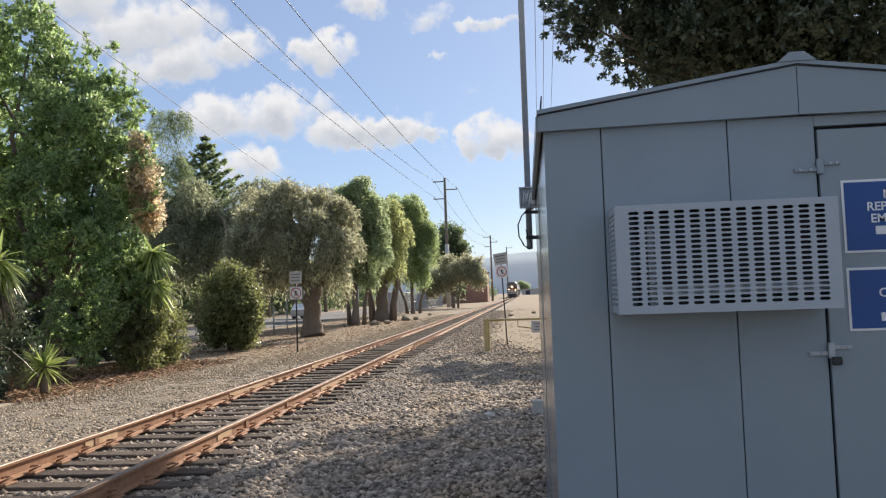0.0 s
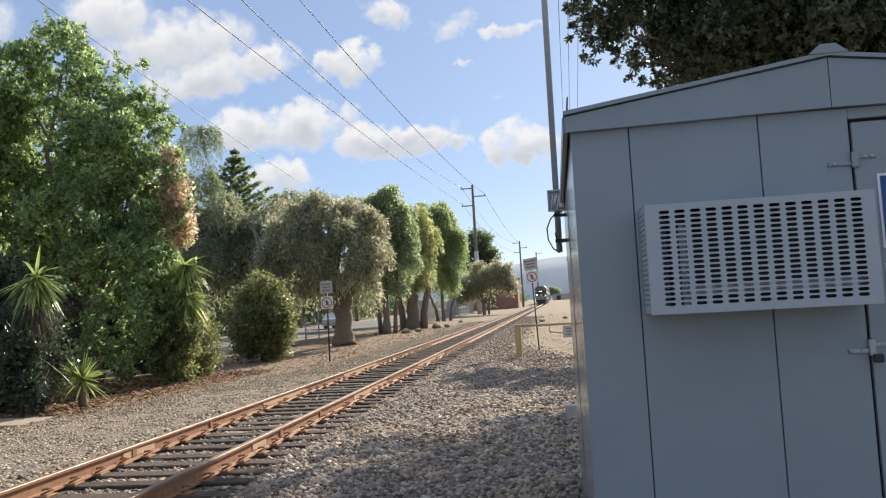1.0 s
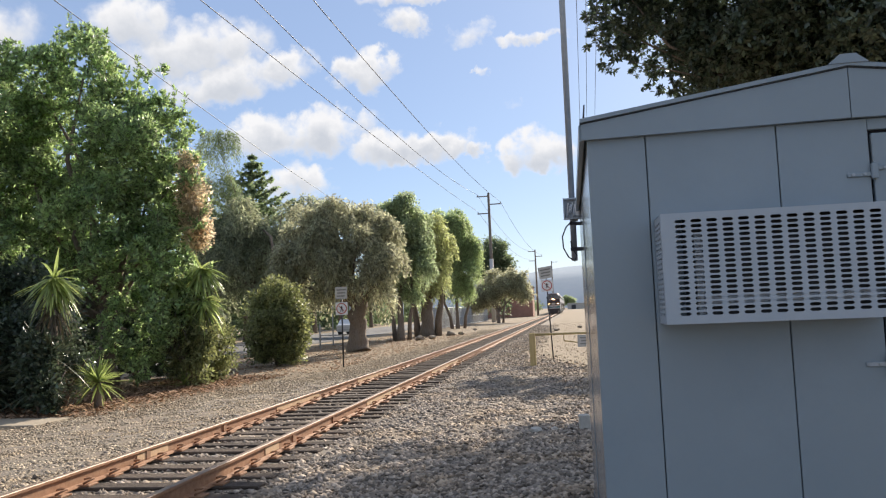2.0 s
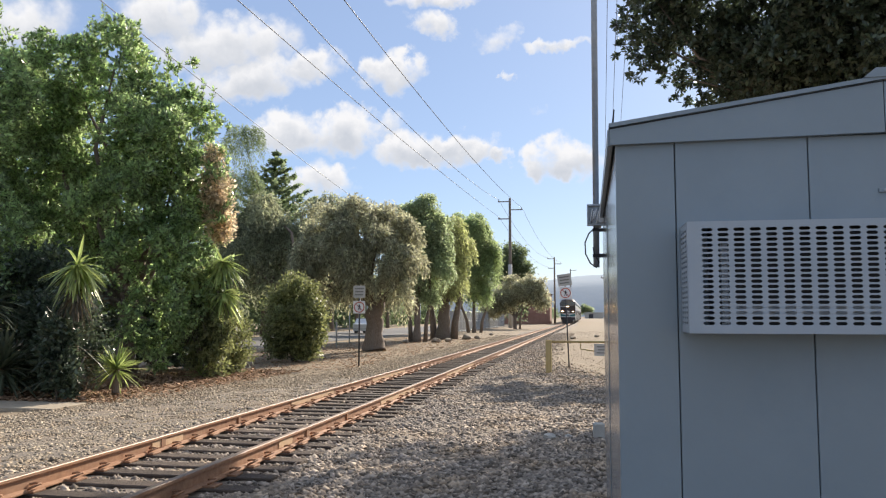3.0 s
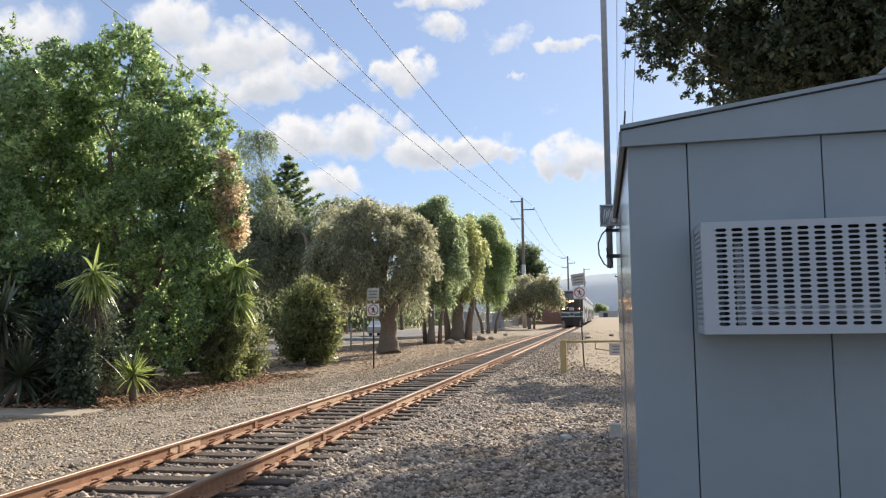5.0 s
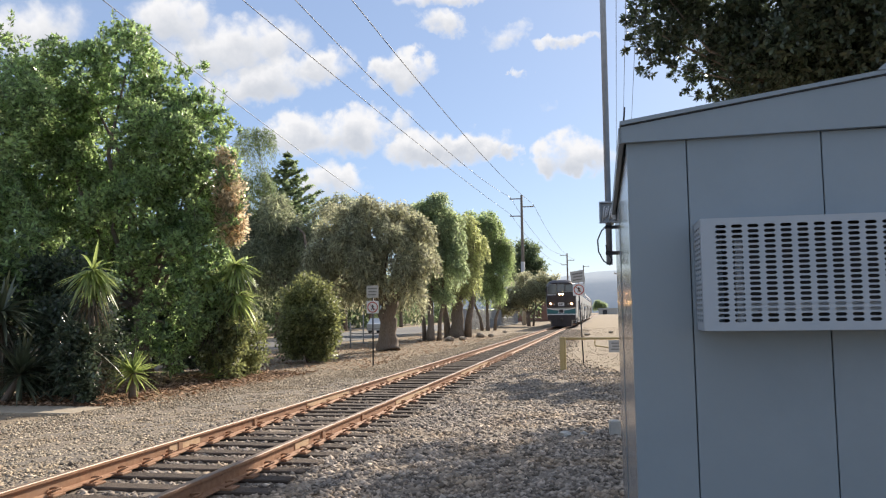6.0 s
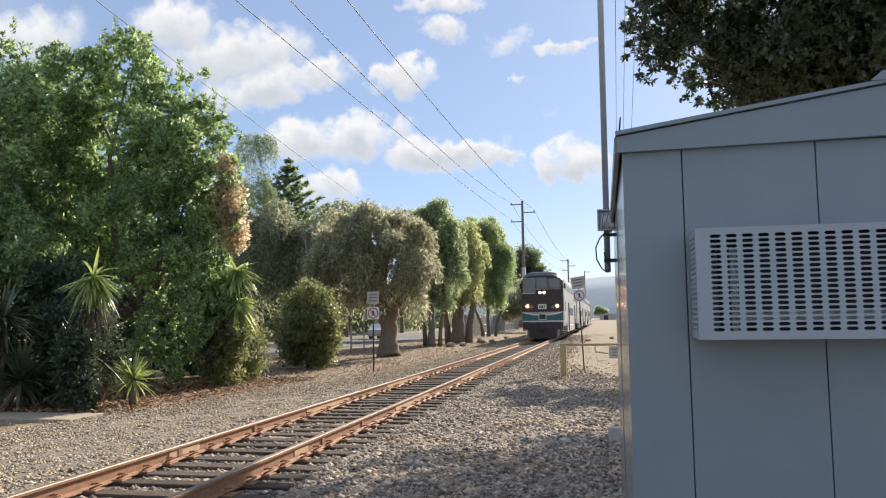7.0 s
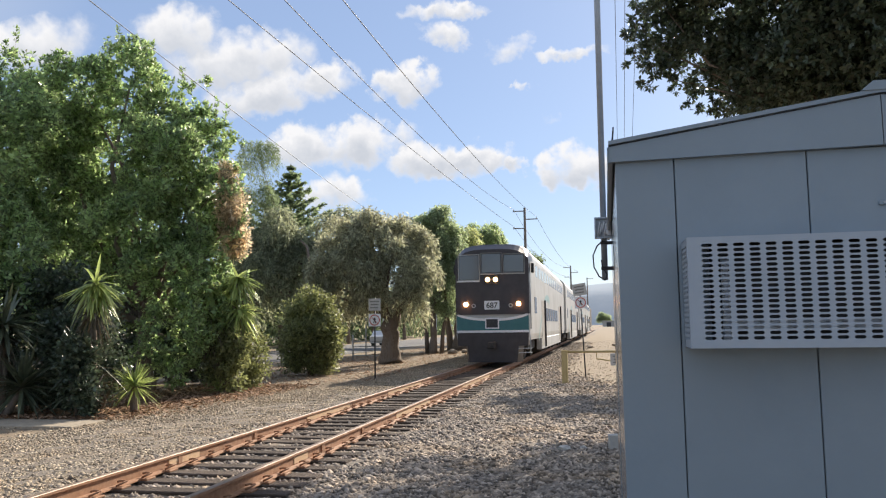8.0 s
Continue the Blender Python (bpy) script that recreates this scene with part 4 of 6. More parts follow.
# ---------------------------------------------------------------- plants
def build_big_tree():
    lobes = [(-0.45, -0.2, 8.75, 0.95, 0.95, 0.95), (-2.0, -0.2, 8.45, 1.1, 1.0, 0.95), (-4.1, 0.0, 8.1, 1.1, 0.95, 0.95), (1.11, -0.2, 7.55, 0.7, 0.74, 0.85),
             (1.54, -0.2, 8.35, 0.27, 0.3, 0.43), (2.15, -0.1, 6.75, 0.42, 0.45, 0.6), (2.62, 0.0, 6.85, 0.2, 0.2, 0.25), (-3.52, 0.6, 5.94, 1.6, 1.5, 1.5),
             (0.97, -1.0, 5.88, 1.3, 1.1, 1.15), (2.1, -0.6, 5.14, 0.75, 0.8, 1.05), (0.59, -1.6, 4.42, 1.05, 0.8, 0.85), (2.3, -0.7, 3.66, 0.72, 0.7, 0.92),
             (1.51, -1.4, 3.07, 1.0, 0.9, 0.95), (-4.38, 0.6, 4.16, 1.3, 1.2, 1.2), (-0.9, 0.4, 2.74, 1.07, 1.0, 1.07), (1.93, -1.8, 1.55, 0.9, 0.8, 0.9), (2.6, -0.8, 2.08, 0.55, 0.55, 0.79),
             (-1.2, 0.2, 6.6, 1.2, 1.0, 1.2), (-0.9, 0.0, 4.8, 1.1, 0.9, 1.1), (0.4, 0.0, 7.2, 1.0, 0.9, 1.0), (-2.6, 0.4, 4.2, 1.2, 1.0, 1.1), (1.3, 0.0, 4.4, 1.0, 0.9, 1.1), (-2.6, 0.0, 7.2, 1.1, 1.0, 1.0), (1.7, -0.2, 6.5, 0.7, 0.8, 0.8)]
    lobes = [(1.12 * x, 1.12 * y, 1.12 * z - 0.21, 1.3 * a, 1.3 * b, 1.25 * c) for x, y, z, a, b, c in lobes]
    brown = [(2.9, -0.6, 6.2, 0.22, 0.3, 0.75), (3.05, -0.6, 5.2, 0.34, 0.36, 0.8), (3.1, -0.5, 4.3, 0.34, 0.34, 0.6)]
    leafy_tree("tree", (-13.44, 21.28, 0), lobes, 0.24, 2.2, LEAF_GREEN, 180000, 0.14, "dense broadleaf green tree beside the track", seed=3, shell=0.45,
               extra=(brown, LEAF_BROWN, 5200, "dry brown leaves"), growth="whorls", tips=0.13, clump=0.34, per_lobe=34)
    lobes = [(-1.2, 0, 5.2, 2.0, 1.8, 2.8), (0.6, -0.8, 3.4, 1.9, 1.5, 2.4), (-0.2, 0.4, 7.6, 1.9, 1.8, 2.0), (1.6, -1.1, 2.0, 1.4, 1.1, 1.8)]
    leafy_tree("tree", (-15.6, 16.9, 0), lobes, 0.22, 1.6, LEAF_GREEN, 36000, 0.15, "shaded broadleaf tree beside the track", seed=5, shell=0.35, growth="whorls", tips=0.2)
    # dark-leaved undergrowth: its shade is put into the leaf colour
    shrub((-13.3, 16.6, 0), (1.5, 0.9, 1.3), LEAF_DARK_SHADED, 12000, 0.14, "shrub under the tree, coloured dark for shade", 14, [(0, 0, 1.1, 1.6, 0.9, 1.3), (0.3, 0.4, 2.3, 1.5, 0.9, 1.2)])
    shrub((-16.6, 15.6, 0), (1.8, 1.0, 1.6), LEAF_DARK_SHADED, 14000, 0.15, "shrub under the tree, coloured dark for shade", 15, [(0, 0, 1.3, 2.0, 1.0, 1.6), (0.6, 0, 3.0, 1.6, 1.0, 1.4)])
    shrub((-11.0, 15.6, 0), (0.7, 0.4, 0.8), LEAF_DARK_SHADED, 7000, 0.11, "leafy shrub behind a yucca stem, coloured dark for shade", 61, [(0, 0, 0.6, 0.75, 0.4, 0.7), (0.25, -0.1, 1.4, 0.55, 0.35, 0.7), (-0.5, 0.1, 1.5, 0.6, 0.4, 0.8)])
    shrub((-10.45, 14.3, 0), (0.45, 0.3, 0.7), LEAF_DARK_SHADED, 4200, 0.11, "low shrub in front of a yucca stem, coloured dark for shade", 63, [(0, 0, 0.5, 0.42, 0.3, 0.5), (-0.1, 0.05, 1.2, 0.34, 0.28, 0.5)])
    shrub((-10.3, 20.1, 0), (0.6, 0.5, 0.8), LEAF_BUSH, 7000, 0.11, "leafy shrub round the yucca stems", 62, [(0.1, -0.1, 0.7, 0.55, 0.45, 0.75), (-0.3, 0.1, 1.6, 0.55, 0.45, 0.7), (0.35, 0, 1.3, 0.4, 0.4, 0.5)])
    shrub((-14.0, 23.8, 0), (2.4, 0.8, 1.6), LEAF_DARK_SHADED, 12000, 0.17, "hedge behind the tree trunks, coloured dark for shade", 18, [(-1.2, 0, 1.2, 1.6, 0.8, 1.5), (1.2, 0, 1.2, 1.5, 0.8, 1.5), (0, 0, 2.4, 1.9, 0.8, 1.3)])
    shrub((-11.9, 15.7, 0), (0.9, 0.5, 0.8), LEAF_DARK_SHADED, 6000, 0.12, "shrub round the foot of the yucca, coloured dark for shade", 19, [(0, 0, 0.7, 0.9, 0.5, 0.8), (0.2, 0.1, 1.5, 0.8, 0.5, 0.8)])
    shrub((-11.5, 22.9, 0), (0.8, 0.7, 0.9), LEAF_BUSH, 7000, 0.12, "dense undergrowth at the edge of the tree", 17, [(0, 0, 0.9, 0.75, 0.7, 0.95), (-0.5, 0.2, 2.0, 0.8, 0.8, 1.2)])
    rng = np.random.default_rng(77)
    n = 17000
    x, y = rng.uniform(-13.8, -8.6, n), rng.uniform(13.9, 23.2, n)
    ok = (np.abs(x + 11.2 - (y - 14) * 0.10) + rng.normal(size=n) * 0.5) < 1.5
    x, y = x[ok], y[ok]
    n = len(x)
    a, t = rng.uniform(0, 6.283, n), rng.uniform(-0.5, 0.5, (n, 2))
    sz = rng.uniform(0.03, 0.075, n)
    c, d = np.cos(a) * sz, np.sin(a) * sz
    z = rng.uniform(0.0, 0.05, n)
    v = np.stack([np.stack([x + c, y + d, z + t[:, 0] * sz], 1), np.stack([x - d * 0.5, y + c * 0.5, z + 0.012], 1), np.stack([x - c, y - d, z - t[:, 0] * sz], 1), np.stack([x + d * 0.5, y - c * 0.5, z + 0.012], 1)], 1).reshape(-1, 3)
    n2 = 5000
    x, y = rng.uniform(-15, -7.6, n2), 24 * (62 / 24) ** rng.random(n2)
    a, sz = rng.uniform(0, 6.283, n2), rng.uniform(0.03, 0.09, n2)
    c, d = np.cos(a) * sz, np.sin(a) * sz
    z = rng.uniform(-0.03, 0.02, n2)
    v2 = np.stack([np.stack([x + c, y + d, z], 1), np.stack([x - d * 0.5, y + c * 0.5, z + 0.02], 1), np.stack([x - c, y - d, z], 1), np.stack([x + d * 0.5, y - c * 0.5, z + 0.015], 1)], 1).reshape(-1, 3)
    tagged(arrays("dry_litter", v2, np.arange(4 * n2).reshape(n2, 4), LITTER), "dry leaves and twigs strewn on the verge", "leaf litter", kind="stuff")
    tagged(arrays("leaf_litter", v, np.arange(4 * n).reshape(n, 4), LITTER), "fallen red-brown leaves on the ground", "leaf litter", kind="stuff")


def shrub(at, r, leaf, count, size, label, seed, lobes=None):
    rng = np.random.default_rng(seed)
    root = thing("shrub", at, label, "shrub")
    lobes = lobes or [(0, 0, r[2], r[0], r[1], r[2])]
    bm = bmesh.new()
    for _ in range(6):
        e = Vector((rng.normal() * r[0] * 0.4, rng.normal() * r[1] * 0.4, r[2] * (1 + 0.5 * rng.random())))
        chain(bm, [(e.x * 0.15, e.y * 0.15, -0.05), (e.x * 0.5, e.y * 0.5, e.z * 0.5), e], [0.035, 0.025, 0.01], 6)
    part("stem", bm, BARK, root)
    v, f = leaf_cloud(rng, lobes, count, size, 0.5, 0.1, 0.55)
    keep = v.reshape(-1, 4, 3)[:, :, 2].min(axis=1) > 0.0
    v = v.reshape(-1, 4, 3)[keep].reshape(-1, 3)
    arrays("foliage", v, np.arange(len(v)).reshape(-1, 4), leaf, root)
    return root


def yucca(at, heads, material, label, seed):
    rng = random.Random(seed)

    class R:
        def normal(self):
            return rng.gauss(0, 1)

        def random(self):
            return rng.random()
    root = thing("yucca", at, label, "yucca", "yuccas under the tree")
    bm = bmesh.new()
    for x, y, z, *_ in heads:
        if z > 0.5:
            chain(bm, [(x * 0.2, y * 0.2, -0.05), (x * 0.6, y * 0.6, z * 0.5), (x, y, z)], [0.09, 0.075, 0.06], 8)
    if bm.verts:
        part("stem", bm, BARK, root)
    else:
        bm.free()
    for x, y, z, n, length, width in heads:
        bm = bmesh.new()
        rosette(bm, R(), (x, y, z), n, length, width, -0.2 if z > 2.2 else 0.25 if z > 0.6 else 0.9, 0.85 if z > 2.2 else 0.6, (0.35, -0.5, -0.5) if z > 2.2 else (0.1, -0.2, 0))
        part("leaf_rosette", bm, material, root)
    for x, y, z, *_ in heads:
        for level in (z - 0.2, z - 0.6):
            if level > 0.8:
                bm = bmesh.new()
                rosette(bm, R(), (x, y, level), 40, 0.62, 0.045, -0.9, 1.2)
                part("dead_leaf_skirt", bm, SKIRT, root, "drooping dry old blades, darkened for shade")


def conifer(name, at, height, radius, leaf, seed, label, tiers=22, dense=1.0):
    rng = np.random.default_rng(seed)
    root = thing(name, at, label, "conifer")
    part("trunk", tube(bmesh.new(), (0, 0, -0.2), (0, 0, height), height * 0.018, 0.03, 10), BARK, root)
    P = []
    for k in range(tiers):
        h = k / (tiers - 1)
        z = height * (0.14 + 0.83 * h)
        reach = min(radius, 0.62 * height * (1 - h) * 0.86 + 0.25)
        for j in range(9):
            a = 2 * math.pi * (j + 0.6 * rng.random()) / 9
            r = reach * rng.uniform(0.8, 1.1)
            m = int(14 + 30 * dense * r / radius)
            s = rng.random(m) ** 0.75
            rise = (0.30 + 0.25 * h) * r * s ** 1.4 - 0.06 * r * s
            wide = rng.normal(size=m) * 0.09 * r * (1.1 - s) + rng.normal(size=m) * 0.07
            P.append(np.stack([np.cos(a) * r * s - np.sin(a) * wide, np.sin(a) * r * s + np.cos(a) * wide, z + rise], axis=1) + rng.normal(size=(m, 3)) * 0.055)
    p = np.concatenate(P)
    n = len(p)
    size = radius * 0.05
    out = rng.normal(size=(n, 3)) * np.array([1, 1, 0.5])
    out /= np.linalg.norm(out, axis=1)[:, None]
    side = np.cross(out, rng.normal(size=(n, 3)))
    side /= np.linalg.norm(side, axis=1)[:, None]
    v = np.stack([p - out * size, p + side * size * 0.35, p + out * size, p - side * size * 0.35], axis=1).reshape(-1, 3)
    arrays("crown", v, np.arange(n * 4).reshape(n, 4), leaf, root)
    return root


def build_plants():
    build_big_tree()
    shrub((-10.95, 28.4, 0), (1.25, 1.15, 1.5), LEAF_BUSH, 30000, 0.12, "round clipped green shrub on dry ground", 11,
          [(0, 0, 0.4, 1.2, 1.05, 0.5), (0.7, -0.2, 0.6, 0.5, 0.5, 0.6), (-0.7, -0.2, 0.6, 0.5, 0.5, 0.6), (0.04, -0.2, 1.3, 1.08, 1.0, 1.1), (0.01, 0.0, 2.55, 0.85, 0.7, 0.65), (-0.58, 0.2, 1.8, 0.7, 0.78, 0.9), (0.61, -0.2, 1.5, 0.6, 0.69, 1.15), (-0.35, 0.2, 3.1, 0.5, 0.33, 0.33)])
    shrub((-10.55, 21.8, 0), (0.75, 0.7, 0.75), LEAF_BUSH, 9000, 0.10, "low grey-green shrub at the foot of the tree", 12,
          [(0, 0, 0.7, 0.75, 0.65, 0.8), (-0.5, 0.1, 1.2, 0.7, 0.6, 0.8), (0.15, 0, 1.4, 0.5, 0.5, 0.5)])
    yucca((-10.4, 14.6, 0), [(0, 0, 2.75, 120, 0.72, 0.07)], YUCCA, "yucca with a pale green rosette over hanging old blades", 1)
    yucca((-10.15, 20.5, 0), [(0.05, 0, 3.22, 130, 0.78, 0.08), (0.2, -0.2, 2.3, 120, 0.78, 0.08), (-0.55, -0.4, 2.9, 90, 0.75, 0.07), (-0.4, -0.5, 2.0, 80, 0.75, 0.07)], YUCCA, "yucca with sunlit rosettes stacked on its stems", 2)
    yucca((-9.95, 15.4, 0), [(0, 0, 0.55, 130, 0.62, 0.05)], YUCCA, "low yucca clump with yellow-green blades", 3)
    yucca((-10.35, 19.9, 0), [(0, 0, 0.1, 34, 0.62, 0.06)], YUCCA, "small spiky agave-like plant on dry litter", 4)
    # two clumps whose shade is painted in through the darker blade colour
    yucca((-12.4, 14.4, 0), [(0, 0, 1.9, 90, 1.05, 0.08), (0.5, 0, 0.6, 90, 1.0, 0.08), (-0.6, 0.3, 1.1, 80, 1.0, 0.08)], SHADED_YUCCA, "yucca with long drooping blades, coloured dark for shade", 5)
    yucca((-10.75, 14.6, 0), [(0, 0, 0.5, 80, 0.9, 0.06), (0.3, -0.1, 1.2, 70, 0.8, 0.06)], SHADED_YUCCA, "low yucca clump, coloured dark for shade", 6)
    # row of trees along the road
    leafy_tree("tree", (-10.33, 37.4, 0), [(-2.6, -0.9, 4.8, 0.9, 0.9, 0.9), (-3.04, -0.9, 3.9, 0.8, 0.8, 0.9), (-2.5, 0.6, 6.3, 0.9, 0.9, 0.9), (-0.53, 0.1, 6.5, 0.9, 0.9, 0.9), (0.52, 1.6, 6.9, 0.8, 0.9, 0.9), (-2.6, -1.0, 3.3, 0.7, 0.7, 0.8), (-0.3, -1.1, 3.5, 0.8, 0.8, 0.7), (1.2, -0.5, 3.2, 0.7, 0.7, 0.7), (1.75, 0.2, 4.6, 0.5, 0.6, 0.9), (-1.5, -0.4, 7.3, 0.5, 0.5, 0.5), (0.3, -0.6, 5.4, 0.7, 0.7, 0.7), (-3.6, 0.0, 5.6, 0.6, 0.6, 0.8), (-1.6, -0.9, 5.6, 0.7, 0.7, 0.7),
                                           (0.95, -0.4, 4.3, 0.85, 0.9, 0.8), (-0.7, -0.9, 4.5, 0.85, 0.9, 0.85), (-1.32, -0.4, 3.3, 0.9, 0.9, 0.7), (1.05, 1.1, 5.4, 0.75, 0.8, 1.3), (-3.53, 2.6, 7.0, 0.8, 0.8, 0.7)],
               0.42, 2.6, LEAF_OLIVE, 46000, 0.22, "grey-green tree with a thick leaning trunk", seed=21, aspect=0.3, growth="hanging", hang=0.8, clump=0.55, per_lobe=8)
    leafy_tree("tree", (-17.0, 45, 0), [(-3.05, 0.0, 6.68, 1.9, 1.8, 2.0), (-3.0, 2.0, 8.3, 1.1, 1.1, 1.0), (-1.1, 3.0, 8.5, 1.0, 1.1, 0.9), (-2.0, 1.0, 7.6, 1.0, 1.0, 1.0), (-3.8, -1.0, 3.4, 1.1, 1.0, 1.1), (-1.0, 0.0, 3.8, 1.3, 1.1, 1.1), (-5.2, 0.0, 4.4, 1.2, 1.1, 1.3), (1.4, 3.0, 6.2, 1.2, 1.1, 1.3), (1.9, 3.5, 8.3, 0.9, 0.9, 0.9), (-1.22, 1.0, 5.65, 1.9, 1.6, 1.5), (-2.95, -1.0, 4.6, 1.1, 1.1, 1.4),
                                        (0.3, 4.0, 8.4, 1.0, 1.1, 1.0), (-4.6, 0.5, 6.4, 1.4, 1.3, 1.8)],
               0.34, 2.8, LEAF_GREY, 44000, 0.27, "wide grey-green tree by the road", seed=22, aspect=0.28, growth="hanging", hang=0.9, clump=0.55, per_lobe=8)
    leafy_tree("tree", (-11.2, 51, 0), [(0.2, 0.0, 8.5, 1.25, 1.2, 1.2), (0.4, 0.3, 7.7, 1.4, 1.2, 1.2), (0.15, 0.5, 6.8, 1.5, 1.4, 1.7), (0.73, 0.0, 4.6, 1.4, 1.3, 1.5), (-0.76, 1.0, 5.3, 1.3, 1.2, 2.0), (0.95, 1.0, 7.7, 1.1, 1.0, 1.5), (0.1, -0.3, 5.6, 1.2, 1.0, 1.3), (0.5, 0.2, 3.4, 1.0, 0.9, 0.8), (1.3, 0.4, 5.6, 0.9, 0.9, 1.4)],
               0.2, 3.2, LEAF_MID, 62000, 0.19, "tall green tree with bare lower trunks", seed=23, growth="hanging", hang=0.45, aspect=0.4, clump=0.5, per_lobe=10, stems=[(0.5, 0.3, 0.13, 0.35), (-0.45, 0.2, 0.14, -0.3)])
    leafy_tree("tree", (-10.7, 58, 0), [(0.0, 0.0, 7.9, 1.35, 1.3, 1.25), (-0.9, -0.4, 6.4, 1.25, 1.1, 1.2), (0.3, -0.6, 5.4, 1.35, 1.2, 1.2), (0.8, 0.5, 6.9, 1.2, 1.2, 1.4), (-1.0, 0.0, 4.5, 1.15, 1.0, 1.0), (1.0, 0.3, 4.6, 1.1, 0.9, 1.0), (-1.5, 0.3, 5.4, 0.9, 0.8, 1.0), (0.1, -0.8, 3.9, 0.9, 0.7, 0.7)],
               0.44, 3.0, LEAF_YELLOW, 54000, 0.22, "yellow-green weeping tree with thick twisted trunks", seed=24, aspect=0.3, growth="hanging", hang=0.9, clump=0.5, per_lobe=9, stems=[(0.75, 0.2, 0.26, 0.4), (-0.75, 0.1, 0.24, -0.35)])
    leafy_tree("tree", (-11.6, 80, 0), [(-0.89, 0.0, 10.7, 2.2, 1.9, 1.7), (0.37, 0.0, 8.5, 1.7, 1.8, 2.5), (0.0, -1.0, 5.6, 1.9, 2.0, 1.9), (1.16, 0.5, 6.9, 0.95, 1.0, 2.0), (-2.29, 2.0, 11.2, 1.6, 1.5, 1.3)],
               0.16, 3.0, LEAF_LIME, 52000, 0.26, "bright green weeping tree on thin leaning stems", seed=27, aspect=0.3, growth="hanging", hang=1.3, clump=0.5, per_lobe=9, stems=[(0.7, 0.1, 0.15, 0.7), (-0.6, 0.2, 0.16, -0.8)])
    leafy_tree("tree", (-9.6, 104, 0), [(1.67, 0.0, 5.1, 2.3, 1.6, 1.5), (-1.06, 1.0, 3.9, 1.9, 1.9, 1.7), (3.3, 0.0, 3.8, 1.4, 1.5, 1.5), (0.12, 1.0, 6.2, 1.7, 1.0, 1.0), (2.7, 0.0, 6.1, 1.4, 1.0, 0.95), (-3.4, 1, 3.2, 1.6, 1.6, 1.6)],
               0.2, 1.6, LEAF_OLIVE, 22000, 0.3, "low spreading tree beyond the fence", seed=25, stems=[(0.6, 0, 0.14, 0.4)])
    leafy_tree("tree", (-21.6, 46, 0), [(0.12, 0.0, 12.9, 0.85, 0.9, 0.8), (0.89, 0.0, 13.3, 0.36, 0.4, 0.45), (-1.09, 0.5, 12.5, 0.5, 0.5, 0.7), (0.41, 0.0, 9.9, 1.0, 0.86, 0.75), (-0.87, 0.5, 10.3, 0.6, 0.6, 0.6), (-0.04, 0.0, 8.6, 0.95, 0.66, 0.6), (0.3, 0.3, 11.3, 0.35, 0.4, 0.4)],
               0.15, 7.4, LEAF_FIR, 11000, 0.2, "tall thin eucalyptus with hanging clumps", seed=26, aspect=0.22, growth="hanging", hang=1.1, clump=0.5, per_lobe=5)
    conifer("conifer", (-25.06, 60, 0), 15.3, 5.2, LEAF_FIR, 31, "tall dark tiered conifer", 17, 3.4)
    leafy_tree("tree", (-12.5, 130, 0), [(0.37, 0.0, 10.9, 1.9, 2.0, 2.3), (-0.62, 0.0, 8.34, 2.1, 2.2, 2.2), (1.26, 0.0, 8.77, 1.6, 1.7, 2.7), (-1.6, 0.5, 9.32, 0.7, 0.75, 1.5), (0.2, 0, 5.0, 2.0, 2.0, 2.0)], 0.3, 2.5, LEAF_FIR, 30000, 0.42, "distant dark upright tree", seed=32, clump=0.5)
    t = leafy_tree("tree", (-29, 58, 0), [(0, 0, 5.2, 2.6, 2.4, 2.2), (1.4, 0, 4.4, 1.8, 1.8, 1.5), (-1.5, 0.4, 4.6, 2.0, 2.0, 1.6)], 0.22, 2.6, LEAF_FIR, 9000, 0.32, "dark street tree on the far side of the road", seed=33, group="street trees")
    for x, y, turn in ((-28.5, 66, 70), (-29.2, 75, 160), (-28.2, 84, 230), (-28.6, 95, 20), (-29.5, 49, 110), (-28.0, 108, 300), (-31, 41, 200)):
        copy_thing(t, pose(x, y, 0, 0, 0, turn))
    # woods that close the view behind the road
    rng = np.random.default_rng(91)
    lobes = [(-36 + 3 * rng.normal() - max(0, 60 - y) * 0.25, y, 2.2 + rng.random(), 3.2, 3.2, 3.0) for y in np.arange(22, 170, 4.2)]
    lobes += [(-16 + 2 * rng.normal() - (y - 150) * 0.02, y, 2.4 + rng.random(), 2.4, 3.0, 2.8) for y in np.arange(150, 420, 9)]
    v, f = leaf_cloud(rng, lobes, 52000, 0.55, 0.5, 0.3, 0.5)
    tagged(arrays("far_woods", v, f, LEAF_FIR), "dark belt of trees behind the road", "woods", kind="stuff")
    leafy_tree("tree", (-2.2, 560, 0), [(0, 0, 6.4, 3.2, 3.0, 3.0), (2.6, 0, 5.2, 2.6, 2.6, 2.6), (-2.4, 0, 4.6, 2.0, 2.0, 2.2)], 0.35, 2.5, LEAF_MID, 6000, 0.7, "distant round tree at the end of the track", seed=36)
